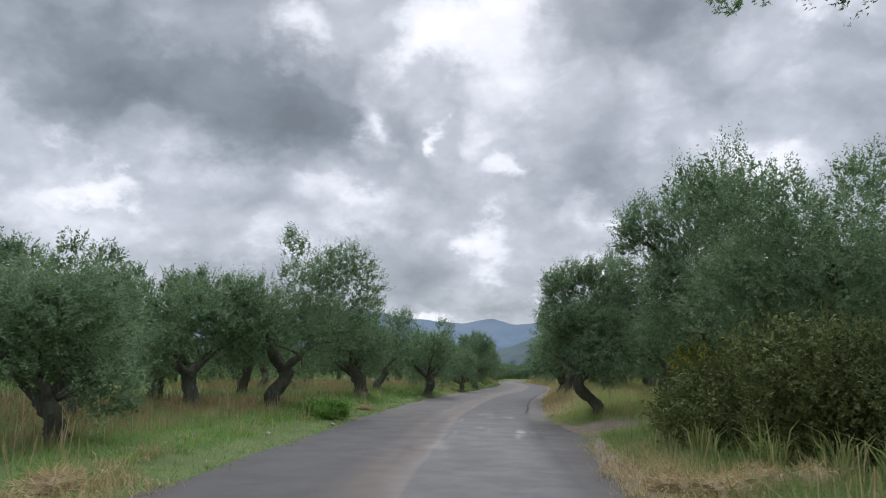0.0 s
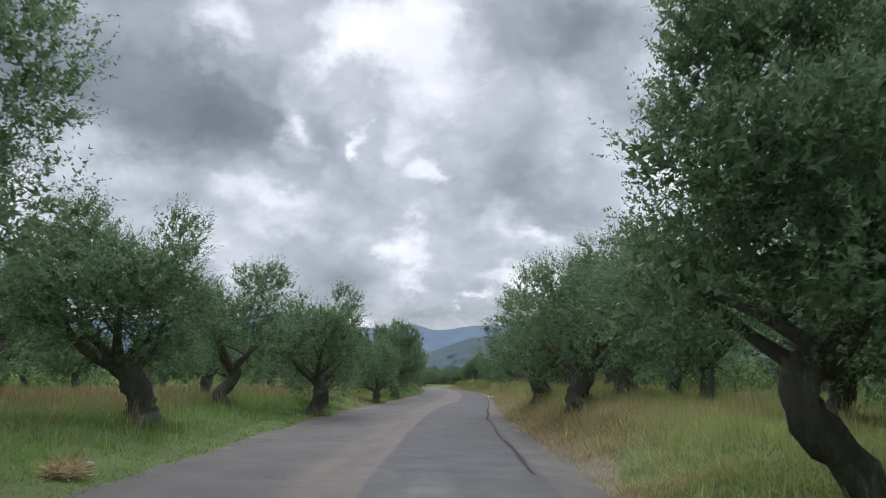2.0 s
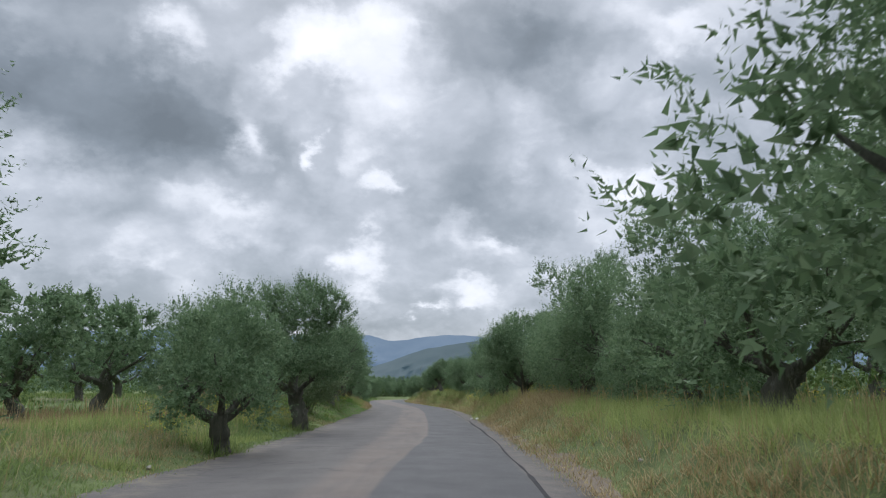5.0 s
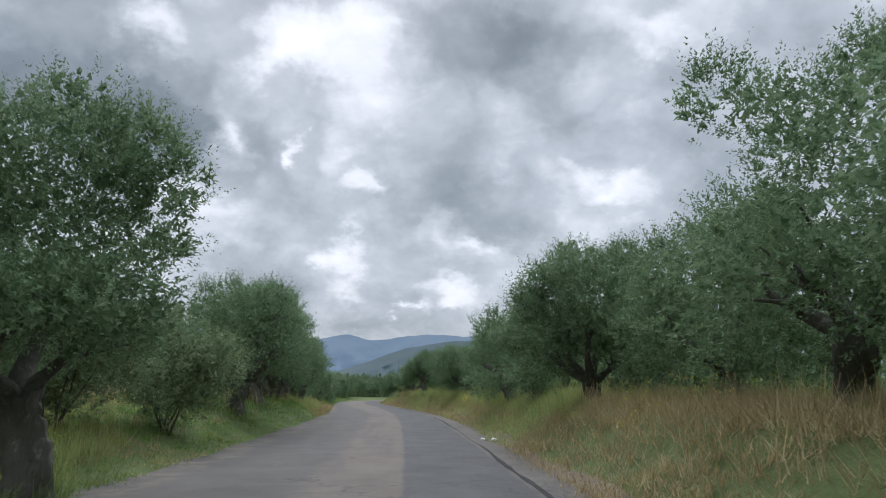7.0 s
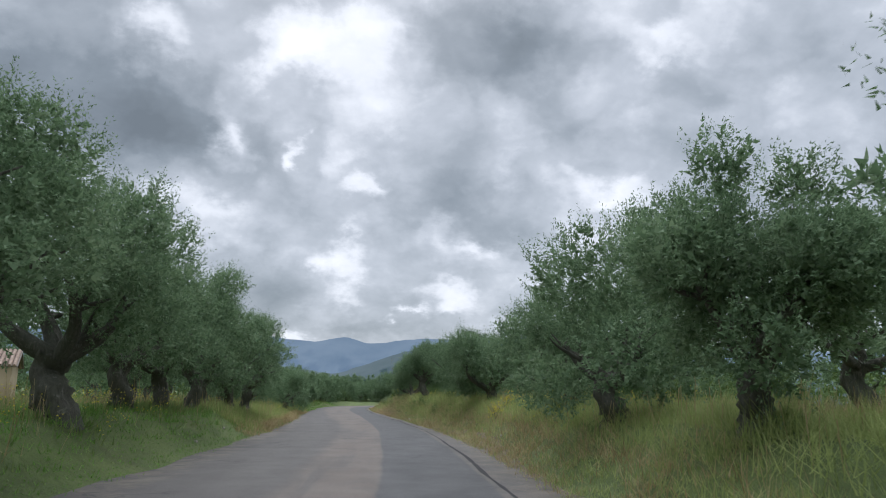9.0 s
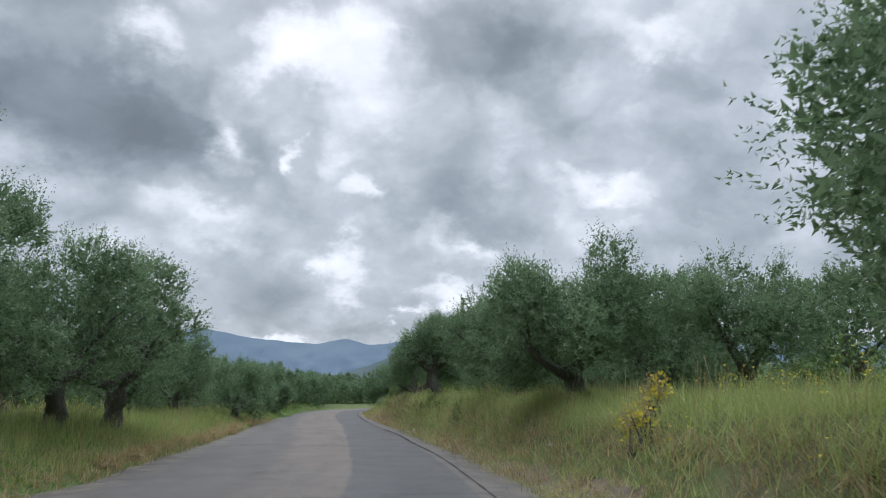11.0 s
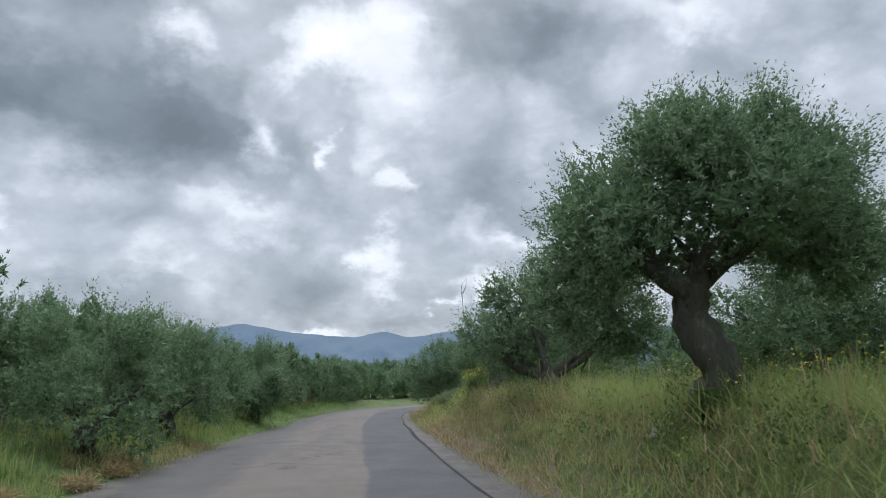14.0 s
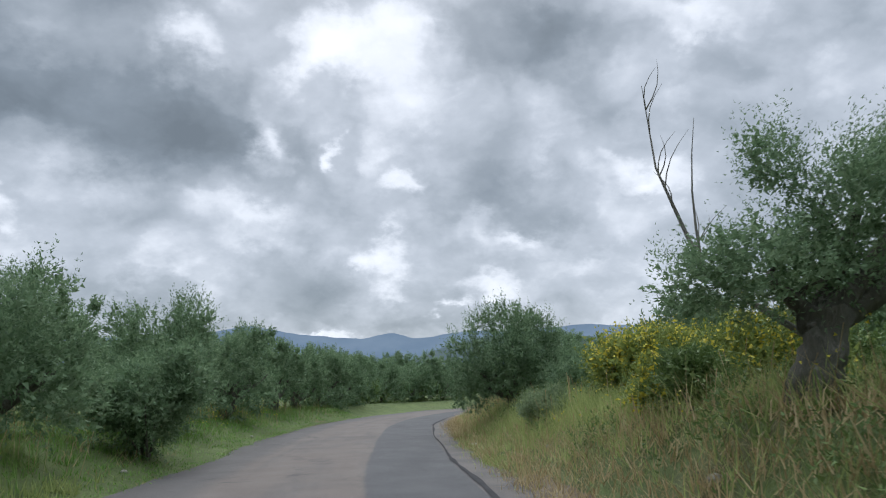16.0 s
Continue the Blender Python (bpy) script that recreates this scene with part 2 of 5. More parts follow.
def asphalt_material():
    m = Nodes("old_asphalt", 0.75)
    p = m.place()
    uv = m.n("ShaderNodeUVMap")
    uv.uv_map = "lane"
    sep = m.n("ShaderNodeSeparateXYZ")
    m.put(sep.inputs[0], uv.outputs[0])
    wob = m.math("MULTIPLY", m.math("SUBTRACT", m.noise(0.35, 4.0, 0.6, p), 0.5), 0.5)
    side = m.math("ADD", sep.outputs[0], wob)
    along = sep.outputs[1]
    lane = m.n("ShaderNodeCombineXYZ", X=m.math("MULTIPLY", sep.outputs[0], 1.3), Y=m.math("MULTIPLY", along, 0.16)).outputs[0]
    old = m.ramp(m.noise(1.0, 7.0, 0.68, lane), (0.25, (0.062, 0.055, 0.0515)), (0.75, (0.083, 0.074, 0.069)))
    newer = m.ramp(m.noise(1.3, 7.0, 0.68, lane), (0.25, (0.047, 0.046, 0.048)), (0.75, (0.062, 0.060, 0.062)))
    # a later strip of asphalt lies between the middle and the tarred joint; its left edge is a clean line
    seam = m.math("SUBTRACT", m.math("ADD", sep.outputs[0], m.math("MULTIPLY", wob, 0.45)), m.step(along, 88.0, 104.0, 0.0, 0.48))
    strip = m.step(seam, -0.05, 0.05)
    outer = m.step(m.math("ADD", m.math("ADD", sep.outputs[0], m.step(along, 146.0, 154.0, 0.0, 0.28)), m.math("MULTIPLY", wob, 0.2)), 2.12, 2.22)
    c = m.mix(m.math("MULTIPLY", strip, m.math("SUBTRACT", 1.0, outer)), old, newer)
    # fine tan grit worn bare beside it
    grit = m.math("MULTIPLY", m.step(m.math("ADD", side, m.step(along, 140.0, 158.0, 0.0, 0.7)), -1.05, -0.62), m.math("SUBTRACT", 1.0, strip))
    grit = m.math("MULTIPLY", grit, m.step(m.noise(0.9, 7.0, 0.7, lane, 0.5), 0.30, 0.58, 0.25, 1.0))
    c = m.mix(m.math("MULTIPLY", grit, 0.62), c, (0.140, 0.108, 0.088))
    rim = m.math("MULTIPLY", outer, m.step(m.noise(1.5, 6.0, 0.7, p), 0.38, 0.62))
    c = m.mix(m.math("MULTIPLY", rim, 0.55), c, (0.135, 0.112, 0.092))
    blot = m.step(m.noise(0.55, 6.0, 0.65, p, 0.6), 0.52, 0.66)
    c = m.mix(m.math("MULTIPLY", blot, 0.35), c, m.mix(0.5, c, (0.035, 0.034, 0.035)))
    far = m.math("ABSOLUTE", side)
    c = m.mix(m.math("MULTIPLY", m.step(far, 2.45, 3.0, 0.0, 0.7), m.step(m.noise(1.6, 5.0, 0.7, p), 0.40, 0.65)), c, (0.175, 0.145, 0.110))
    speck = m.noise(38.0, 4.0, 0.8, p)
    c = m.mix(m.step(speck, 0.62, 0.74), c, m.mix(0.5, c, (0.24, 0.23, 0.22)))
    crack = m.n("ShaderNodeTexVoronoi", Scale=0.55)
    crack.feature = "DISTANCE_TO_EDGE"
    bent = m.n("ShaderNodeVectorMath")
    bent.operation = "ADD"
    m.put(bent.inputs[0], p)
    sway = m.n("ShaderNodeTexNoise", Scale=2.4, Detail=4.0)
    m.put(sway.inputs["Vector"], p)
    m.put(bent.inputs[1], sway.outputs["Color"])
    m.put(crack.inputs["Vector"], bent.outputs[0])
    line = m.math("MULTIPLY", m.step(crack.outputs["Distance"], 0.022, 0.006), m.step(m.noise(0.3, 3.0, 0.5, p), 0.50, 0.62))
    c = m.mix(m.math("MULTIPLY", line, 0.7), c, (0.03, 0.03, 0.03))
    # rain water stands in the hollows of the first stretch
    wet = m.step(along, 70.0, 56.0)
    damp = m.math("MULTIPLY", wet, m.math("MULTIPLY", m.step(side, -0.5, 0.1), m.step(side, 2.3, 1.7)))
    pool = m.math("MULTIPLY", damp, m.math("MULTIPLY", m.step(along, 52.0, 57.0), m.step(m.noise(1.1, 2.5, 0.5, lane), 0.54, 0.66)))
    c = m.mix(m.math("MULTIPLY", wet, 0.85), c, m.mix(0.65, c, (0.032, 0.031, 0.033)))
    c = m.mix(m.math("MULTIPLY", m.math("MULTIPLY", grit, wet), 0.35), c, (0.125, 0.097, 0.079))
    m.color(c)
    base = m.step(m.noise(1.2, 5.0, 0.6, p), 0.3, 0.7, 0.80, 0.92)
    base = m.math("SUBTRACT", base, m.math("MULTIPLY", damp, 0.16))
    m.put(m.bsdf.inputs["Roughness"], m.math("SUBTRACT", base, m.math("MULTIPLY", pool, 0.30), True))
    m.bump(m.math("SUBTRACT", m.math("MULTIPLY", speck, m.math("SUBTRACT", 1.0, pool)), line), 0.35, 0.012)
    return m.mat


ASPHALT = asphalt_material()
TAR = plain_material("tar", (0.036, 0.036, 0.038), (0.060, 0.058, 0.058), 3.0, 0.95, 0.1)
TAR.node_tree.nodes["Principled BSDF"].inputs["Specular IOR Level"].default_value = 0.08


def soil_material():
    m = Nodes("meadow_soil", 0.95)
    p = m.place()
    green = m.ramp(m.noise(0.9, 6.0, 0.7, p), (0.3, (0.072, 0.105, 0.026)), (0.7, (0.145, 0.19, 0.052)))
    dry = m.ramp(m.noise(2.2, 6.0, 0.7, p), (0.3, (0.135, 0.100, 0.058)), (0.7, (0.235, 0.180, 0.105)))
    c = m.mix(m.step(m.noise(0.16, 5.0, 0.6, p), 0.55, 0.72, 0.0, 0.7), green, dry)
    m.color(m.mix(m.step(m.noise(14.0, 5.0, 0.75, p), 0.45, 0.75), c, m.mix(0.55, c, (0.04, 0.035, 0.02))))
    m.bump(m.noise(9.0, 6.0, 0.75, p), 0.9, 0.08)
    return m.mat


SOIL = soil_material()


def haze_glow_material(name, low, high, glow):
    """Far ridges; sky-lit haze of kilometres of damp air, painted on as bluish emission."""
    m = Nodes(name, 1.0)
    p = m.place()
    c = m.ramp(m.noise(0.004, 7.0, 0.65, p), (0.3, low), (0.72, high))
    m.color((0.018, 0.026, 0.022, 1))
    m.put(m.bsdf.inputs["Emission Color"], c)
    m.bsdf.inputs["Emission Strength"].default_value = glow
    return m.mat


# blue haze is put into the emission; the slopes are no light source
FAR_RIDGE = haze_glow_material("far_ridge", (0.112, 0.172, 0.268), (0.148, 0.21, 0.308), 1.0)
MID_HILL = haze_glow_material("wooded_hill", (0.036, 0.066, 0.088), (0.055, 0.090, 0.115), 1.0)
WALL = plain_material("ochre_render", (0.36, 0.27, 0.17), (0.46, 0.36, 0.24), 0.9)
TILE = plain_material("clay_tile", (0.22, 0.15, 0.11), (0.34, 0.25, 0.19), 4.0)
WOOD = plain_material("grey_wood", (0.10, 0.08, 0.06), (0.20, 0.17, 0.14), 6.0)
PAPER = plain_material("dirty_paper", (0.62, 0.61, 0.58), (0.80, 0.79, 0.77), 12.0, 0.7, 0.1)
EARTH = plain_material("bare_earth", (0.115, 0.088, 0.064), (0.185, 0.145, 0.105), 2.5, 0.95, 0.5)
HAY = plain_material("hay_core", (0.16, 0.12, 0.065), (0.34, 0.26, 0.14), 18.0, 0.95, 0.8)
STONE = plain_material("limestone", (0.24, 0.22, 0.19), (0.42, 0.39, 0.34), 7.0)


# ---------------------------------------------------------------- mesh tools
def mesh_of(name, verts, faces, mat=None, smooth=False):
    """A mesh from arrays; all faces have the same number of corners."""
    verts, faces = np.asarray(verts, np.float32), np.asarray(faces, np.int32)
    me = bpy.data.meshes.new(name)
    k = faces.shape[1]
    me.vertices.add(len(verts))
    me.vertices.foreach_set("co", verts.ravel())
    me.loops.add(faces.size)
    me.loops.foreach_set("vertex_index", faces.ravel())
    me.polygons.add(len(faces))
    me.polygons.foreach_set("loop_start", np.arange(len(faces), dtype=np.int32) * k)
    me.polygons.foreach_set("use_smooth", np.full(len(faces), smooth))
    me.update(calc_edges=True)
    if mat:
        me.materials.append(mat)
    return me


def part_of(name, me, parent, label=""):
    ob = new(name, me)
    ob.parent = parent
    if label:
        ob["label"] = label
    return ob


def part(name, bm, material, parent, label=""):
    me = bpy.data.meshes.new(name)
    bm.to_mesh(me)
    bm.free()
    me.materials.append(material)
    return part_of(name, me, parent, label)


def unit(v):
    return v / np.maximum(np.linalg.norm(v, axis=-1, keepdims=True), 1e-9)


def tube(points, radii, sides=9, rough=0.0, rng=None):
    """A closed, tapered limb round a line of points."""
    points, radii = np.asarray(points, float), np.asarray(radii, float)
    ahead = unit(np.gradient(points, axis=0))
    mean = unit((points[-1] - points[0])[None])[0]
    ref = np.tile([1.0, 0.0, 0.0] if abs(mean[2]) > 0.6 else [0.0, 0.0, 1.0], (len(points), 1))
    a = unit(np.cross(ahead, ref))
    b = np.cross(ahead, a)
    ang = np.arange(sides) * 2 * np.pi / sides
    swell = np.ones((len(points), sides))
    if rough and rng is not None:
        lobes = rng.uniform(0, 6.28, 3)
        h = np.linspace(0, 1, len(points))[:, None]
        swell += rough * (np.sin(3 * ang + lobes[0] + 5 * h) * 0.5 + np.sin(5 * ang + lobes[1] - 7 * h) * 0.35)
        swell += rough * rng.uniform(-0.5, 0.5, swell.shape)
    ring = points[:, None] + (radii[:, None] * swell)[..., None] * (np.cos(ang)[None, :, None] * a[:, None] + np.sin(ang)[None, :, None] * b[:, None])
    verts = np.concatenate([ring.reshape(-1, 3), points[:1], points[-1:]])
    faces = []
    for i in range(len(points) - 1):
        for j in range(sides):
            k = (j + 1) % sides
            faces.append((i * sides + j, i * sides + k, (i + 1) * sides + k, (i + 1) * sides + j))
    return verts, np.array(faces)


def joined(pieces):
    verts, faces, at = [], [], 0
    for v, f in pieces:
        verts.append(v)
        faces.append(np.asarray(f) + at)
        at += len(v)
    return np.concatenate(verts), np.concatenate(faces)


def leaves(base, way, length, width, rng, face=None):
    """A pointed leaf for each base point, along its way; its upper side is turned to face, where one is given."""
    n = len(base)
    side = unit(np.cross(way, np.array([0, 0, 1.0]) if face is None else face) + (0.55 if face is None else 0.22) * rng.normal(size=(n, 3)))
    side = unit(side - way * (side * way).sum(1)[:, None])
    heel = base + way * (length * 0.18)[:, None]
    v = np.stack([heel + side * (width * 0.5)[:, None], base + way * length[:, None], heel - side * (width * 0.5)[:, None]], 1)
    return v.reshape(-1, 3), np.arange(3 * n).reshape(-1, 3)


def sprays(lumps, shoots, per, rng, leaf=(0.075, 0.12), wide=0.30, rise=0.55, reach=(0.22, 0.45), centre=None):
    """Leafy shoots that fill and fringe a set of rounded lumps (rows of x, y, z, rx, ry, rz)."""
    lumps = np.asarray(lumps, float)
    area = (lumps[:, 3] * lumps[:, 4] + lumps[:, 3] * lumps[:, 5] + lumps[:, 4] * lumps[:, 5])
    pick = rng.choice(len(lumps), shoots, p=area / area.sum())
    d = unit(rng.normal(size=(shoots, 3)))
    deep = 1.0 - 0.62 * rng.random(shoots) ** 1.8
    start = lumps[pick, :3] + d * lumps[pick, 3:] * deep[:, None]
    heart = lumps[:, :3].mean(0) if centre is None else np.asarray(centre, float)
    out = unit(start - heart)
    way = unit(0.55 * d + 0.45 * out + np.array([0, 0, rise]) + 0.35 * rng.normal(size=(shoots, 3)))
    span = rng.uniform(*reach, shoots)
    s = np.tile(np.linspace(0.05, 1.0, per), (shoots, 1))
    base = start[:, None] + way[:, None] * (s * span[:, None])[..., None]
    base = base + 0.02 * rng.normal(size=base.shape)
    fan = unit(0.75 * way[:, None] + 0.85 * unit(rng.normal(size=(shoots, per, 3))))
    length = rng.uniform(*leaf, (shoots, per)) * (1.05 - 0.35 * s)
    width = length * wide * rng.uniform(0.75, 1.25, length.shape)
    face = np.repeat(unit(0.75 * d + 0.45 * out + np.array([0, 0, 0.55])), per, 0) + 0.45 * rng.normal(size=(shoots * per, 3))
    return leaves(base.reshape(-1, 3), fan.reshape(-1, 3), length.ravel(), width.ravel(), rng, unit(face))


# ---------------------------------------------------------------- the lie of the land
# middle of the road, from well behind the start to beyond the last bend
ROAD_Y = [-40, -15, 0, 8, 16, 24, 33, 41, 50, 60, 70, 79, 87, 97, 104, 115, 124, 130, 137, 143, 148, 154, 160, 166, 172]
ROAD_X = [-1.6, -0.9, -0.65, -0.45, 0.10, 0.70, 1.80, 2.90, 4.35, 6.10, 7.60, 8.85, 9.90, 10.95, 11.35, 11.92, 12.20, 12.42, 12.95, 13.60, 14.6, 16.4, 19.2, 23.4, 29.5]
HALF = 2.85


def smooth_line(xs, ys, step):
    """A rounded line through the given places, at even steps."""
    ys, xs = np.array(ys, float), np.array(xs, float)
    t = np.linspace(ys[0], ys[-1], 900)
    x = np.interp(t, ys, xs)
    for _ in range(40):
        x[1:-1] = 0.25 * x[:-2] + 0.5 * x[1:-1] + 0.25 * x[2:]
    s = np.r_[0, np.cumsum(np.hypot(np.diff(x), np.diff(t)))]
    e = np.arange(0, s[-1], step)
    return np.stack([np.interp(e, s, x), np.interp(e, s, t)], 1), e


LINE, LINE_S = smooth_line(ROAD_X, ROAD_Y, 0.5)
# the asphalt's ragged edges: metres to the left and right of the middle, as shares of HALF
WIDE_L = np.interp(LINE[:, 1], [-40, 14, 25, 36, 45, 80, 96, 106, 118, 126, 131, 172], [2.75, 2.7, 2.9, 3.25, 3.4, 3.4, 3.35, 3.2, 3.1, 2.75, 2.47, 2.4]) / HALF
WIDE_R = np.interp(LINE[:, 1], [-40, 10, 14, 17.5, 21, 36, 60, 80, 92, 105, 118, 172], [2.7, 2.7, 2.9, 3.3, 2.9, 2.9, 2.8, 3.1, 3.1, 2.75, 2.5, 2.5]) / HALF
TAN = unit(np.gradient(LINE, axis=0))
RIGHT = np.stack([TAN[:, 1], -TAN[:, 0]], 1)


def aside(x, y):
    """Metres to the right of the road's middle, and along it."""
    x, y = np.atleast_1d(np.asarray(x, float)), np.atleast_1d(np.asarray(y, float))
    side, along = np.empty(x.shape), np.empty(x.shape)
    for a in range(0, len(x), 4000):
        q = np.stack([x[a:a + 4000], y[a:a + 4000]], 1)
        dist = ((q[:, None] - LINE[None]) ** 2).sum(-1)
        k = dist.argmin(1)
        off = q - LINE[k]
        sign = np.sign((off * RIGHT[k]).sum(1))
        side[a:a + 4000] = np.sqrt(dist[np.arange(len(q)), k]) * np.where(sign == 0, 1, sign) / np.where(sign < 0, WIDE_L[k], WIDE_R[k])
        along[a:a + 4000] = LINE_S[k]
    return side, along


def edge_x(y, sgn):
    """Where the asphalt's left (-1) or right (1) edge lies."""
    wide = np.interp(y, LINE[:, 1], WIDE_L if sgn < 0 else WIDE_R) * HALF
    return float(np.interp(y, LINE[:, 1], LINE[:, 0]) + sgn * wide / np.interp(y, LINE[:, 1], TAN[:, 1]))


def ripple(x, y):
    return (np.sin(0.9 * x + 1.3 * np.sin(0.37 * y)) * np.sin(0.71 * y + 0.8 * np.sin(0.53 * x))
            + 0.5 * np.sin(2.3 * x + 0.9 * y) * np.sin(1.9 * y - 1.1 * x))


def ground_z(x, y):
    x, y = np.atleast_1d(np.asarray(x, float)), np.atleast_1d(np.asarray(y, float))
    side, _ = aside(x, y)
    bank = np.interp(y, [-40, 8, 16, 22, 30, 38, 46, 60, 70, 100, 112, 125, 136, 160, 260, 900], [0.15, 0.15, 0.2, 0.36, 0.62, 0.74, 0.82, 0.94, 0.98, 1.05, 1.05, 1.0, 0.72, 0.7, 0.5, 0.3])
    left = np.interp(y, [-40, 8, 20, 40, 66, 77, 87, 97, 110, 135, 170, 300, 900], [0.05, 0.05, 0.15, 0.42, 0.34, 0.72, 0.8, 0.6, 0.5, 0.45, 0.4, 0.4, 0.3])
    s = np.abs(side) - HALF
    run = np.where(side > 0, np.interp(y, [20, 30, 98, 112, 122, 131], [2.4, 1.6, 1.6, 1.5, 1.3, 2.2]), np.interp(y, [66, 76, 92, 102], [2.2, 1.2, 1.2, 2.2]))
    k = np.clip(s / run, 0, 1)
    k = k * k * (3 - 2 * k)
    z = np.where(side > 0, bank, left) * k
    lip = np.clip((s + 0.35) / 0.5, 0, 1)
    z = z - 0.10 * (1 - lip) + 0.025 * lip
    return z + 0.035 * ripple(x, y) * np.clip(s / 0.8, 0, 1)


def build_ground():
    def axis(near, far, step):
        core = np.arange(near[0], near[1], step)
        grow_hi = near[1] + np.cumsum(step * 1.18 ** np.arange(1, 60))
        grow_lo = near[0] - np.cumsum(step * 1.18 ** np.arange(1, 60))
        return np.r_[np.sort(grow_lo[grow_lo > far[0]]), core, grow_hi[grow_hi < far[1]]]

    xs, ys = axis((-12, 26), (-4600, 4600), 0.4), axis((-6, 152), (-3000, 4700), 0.5)
    gx, gy = np.meshgrid(xs, ys)
    z = ground_z(gx.ravel(), gy.ravel())
    n, m = len(xs), len(ys)
    i = (np.arange(m - 1)[:, None] * n + np.arange(n - 1)[None]).ravel()
    me = mesh_of("ground", np.stack([gx.ravel(), gy.ravel(), z], 1), np.stack([i, i + 1, i + n + 1, i + n], 1), SOIL, True)
    tagged(new("ground", me), "uneven grassy olive grove soil with green and dry patches", "ground", kind="structure")


def build_road():
    across = np.array([-HALF - 0.12, -HALF, -2.2, -1.4, -0.6, 0.1, 0.8, 1.5, 2.2, HALF, HALF + 0.12])
    rng = np.random.default_rng(4)
    n, k = len(LINE), len(across)
    wob = np.zeros((n, k))
    for col, amp in ((0, 0.16), (1, 0.15), (k - 2, 0.24), (k - 1, 0.24)):
        w = rng.normal(size=n)
        for _ in range(3):
            w[1:-1] = 0.25 * w[:-2] + 0.5 * w[1:-1] + 0.25 * w[2:]
        wob[:, col] = amp * w
    wob[:, 0], wob[:, k - 1] = wob[:, 1], wob[:, k - 2]
    lat = (across[None] + wob) * np.where(across[None] < 0, WIDE_L[:, None], WIDE_R[:, None])
    xy = LINE[:, None] + RIGHT[:, None] * lat[..., None]
    camber = 0.03 * (1 - (np.clip(np.abs(across), 0, HALF) / HALF) ** 2)
    z = np.tile(camber, (n, 1)) + 0.008 * ripple(xy[..., 0].ravel() * 0.8, xy[..., 1].ravel() * 0.8).reshape(n, k)
    z[:, 0], z[:, -1] = -0.09, -0.09
    verts = np.concatenate([xy, z[..., None]], -1).reshape(-1, 3)
    i = (np.arange(n - 1)[:, None] * k + np.arange(k - 1)[None]).ravel()
    me = mesh_of("road", verts, np.stack([i, i + 1, i + k + 1, i + k], 1), ASPHALT, True)
    uv = me.uv_layers.new(name="lane")
    idx = np.empty(len(me.loops), np.int32)
    me.loops.foreach_get("vertex_index", idx)
    flat = np.stack([lat.ravel(), np.repeat(LINE_S, k)], 1)[idx].astype(np.float32)
    uv.data.foreach_set("uv", flat.ravel())
    road = tagged(new("road", me), "narrow patched grey asphalt lane with damp worn surface", "road", kind="structure")
    # the tarred joint of a later strip of asphalt
    sel = (LINE[:, 1] > 26) & (LINE[:, 1] < 150)
    pts, rt, s = LINE[sel], RIGHT[sel], LINE_S[sel]
    mid = np.interp(pts[:, 1], [26, 40, 52, 80, 96, 104, 108, 114, 120, 128, 150], [2.08, 2.05, 2.2, 2.3, 2.32, 2.2, 2.15, 1.85, 1.82, 1.93, 1.92]) + 0.025 * np.sin(s * 0.9 + 1)
    w = 0.030 + 0.014 * np.sin(s * 0.31) + 0.012 * rng.normal(size=len(s))
    w = np.clip(w, 0.012, 0.075)
    zz = 0.03 * (1 - (mid / HALF) ** 2) + 0.006
    low, high = pts + rt * (mid - w)[:, None], pts + rt * (mid + w)[:, None]
    zr = zz + 0.008 * ripple(low[:, 0] * 0.8, low[:, 1] * 0.8)
    v = np.concatenate([np.c_[low, zr], np.c_[high, zr]])
    q = np.arange(len(s) - 1)
    part_of("tar_joint", mesh_of("tar_joint", v, np.stack([q, q + len(s), q + len(s) + 1, q + 1], 1), TAR), road, "dark tarred joint")


def dirt_patch(x, y, rx, ry, seed):
    """A worn patch of bare earth on the verge."""
    rng = np.random.default_rng(seed)
    a = np.linspace(0, 2 * math.pi, 40, endpoint=False)
    edge = 1 + 0.13 * np.sin(3 * a + seed) + 0.08 * np.sin(7 * a) + 0.04 * rng.normal(size=40)
    rings = np.array([0.02, 0.35, 0.7, 1.0])
    px = x + rx * rings[:, None] * edge * np.cos(a)
    py = y + ry * rings[:, None] * edge * np.sin(a)
    z = ground_z(px.ravel(), py.ravel()) + np.repeat([0.03, 0.03, 0.02, -0.03], 40)
    faces = [(r * 40 + k, r * 40 + (k + 1) % 40, (r + 1) * 40 + (k + 1) % 40, (r + 1) * 40 + k) for r in range(3) for k in range(40)]
    me = mesh_of("dirt_patch", np.stack([px.ravel(), py.ravel(), z], 1), np.array(faces)[:, ::-1], EARTH, True)
    tagged(new("dirt_patch", me), "patch of bare tan earth on the verge", "soil", kind="structure")


build_ground()
build_road()
dirt_patch(4.35, 19.3, 1.25, 1.35, 3)


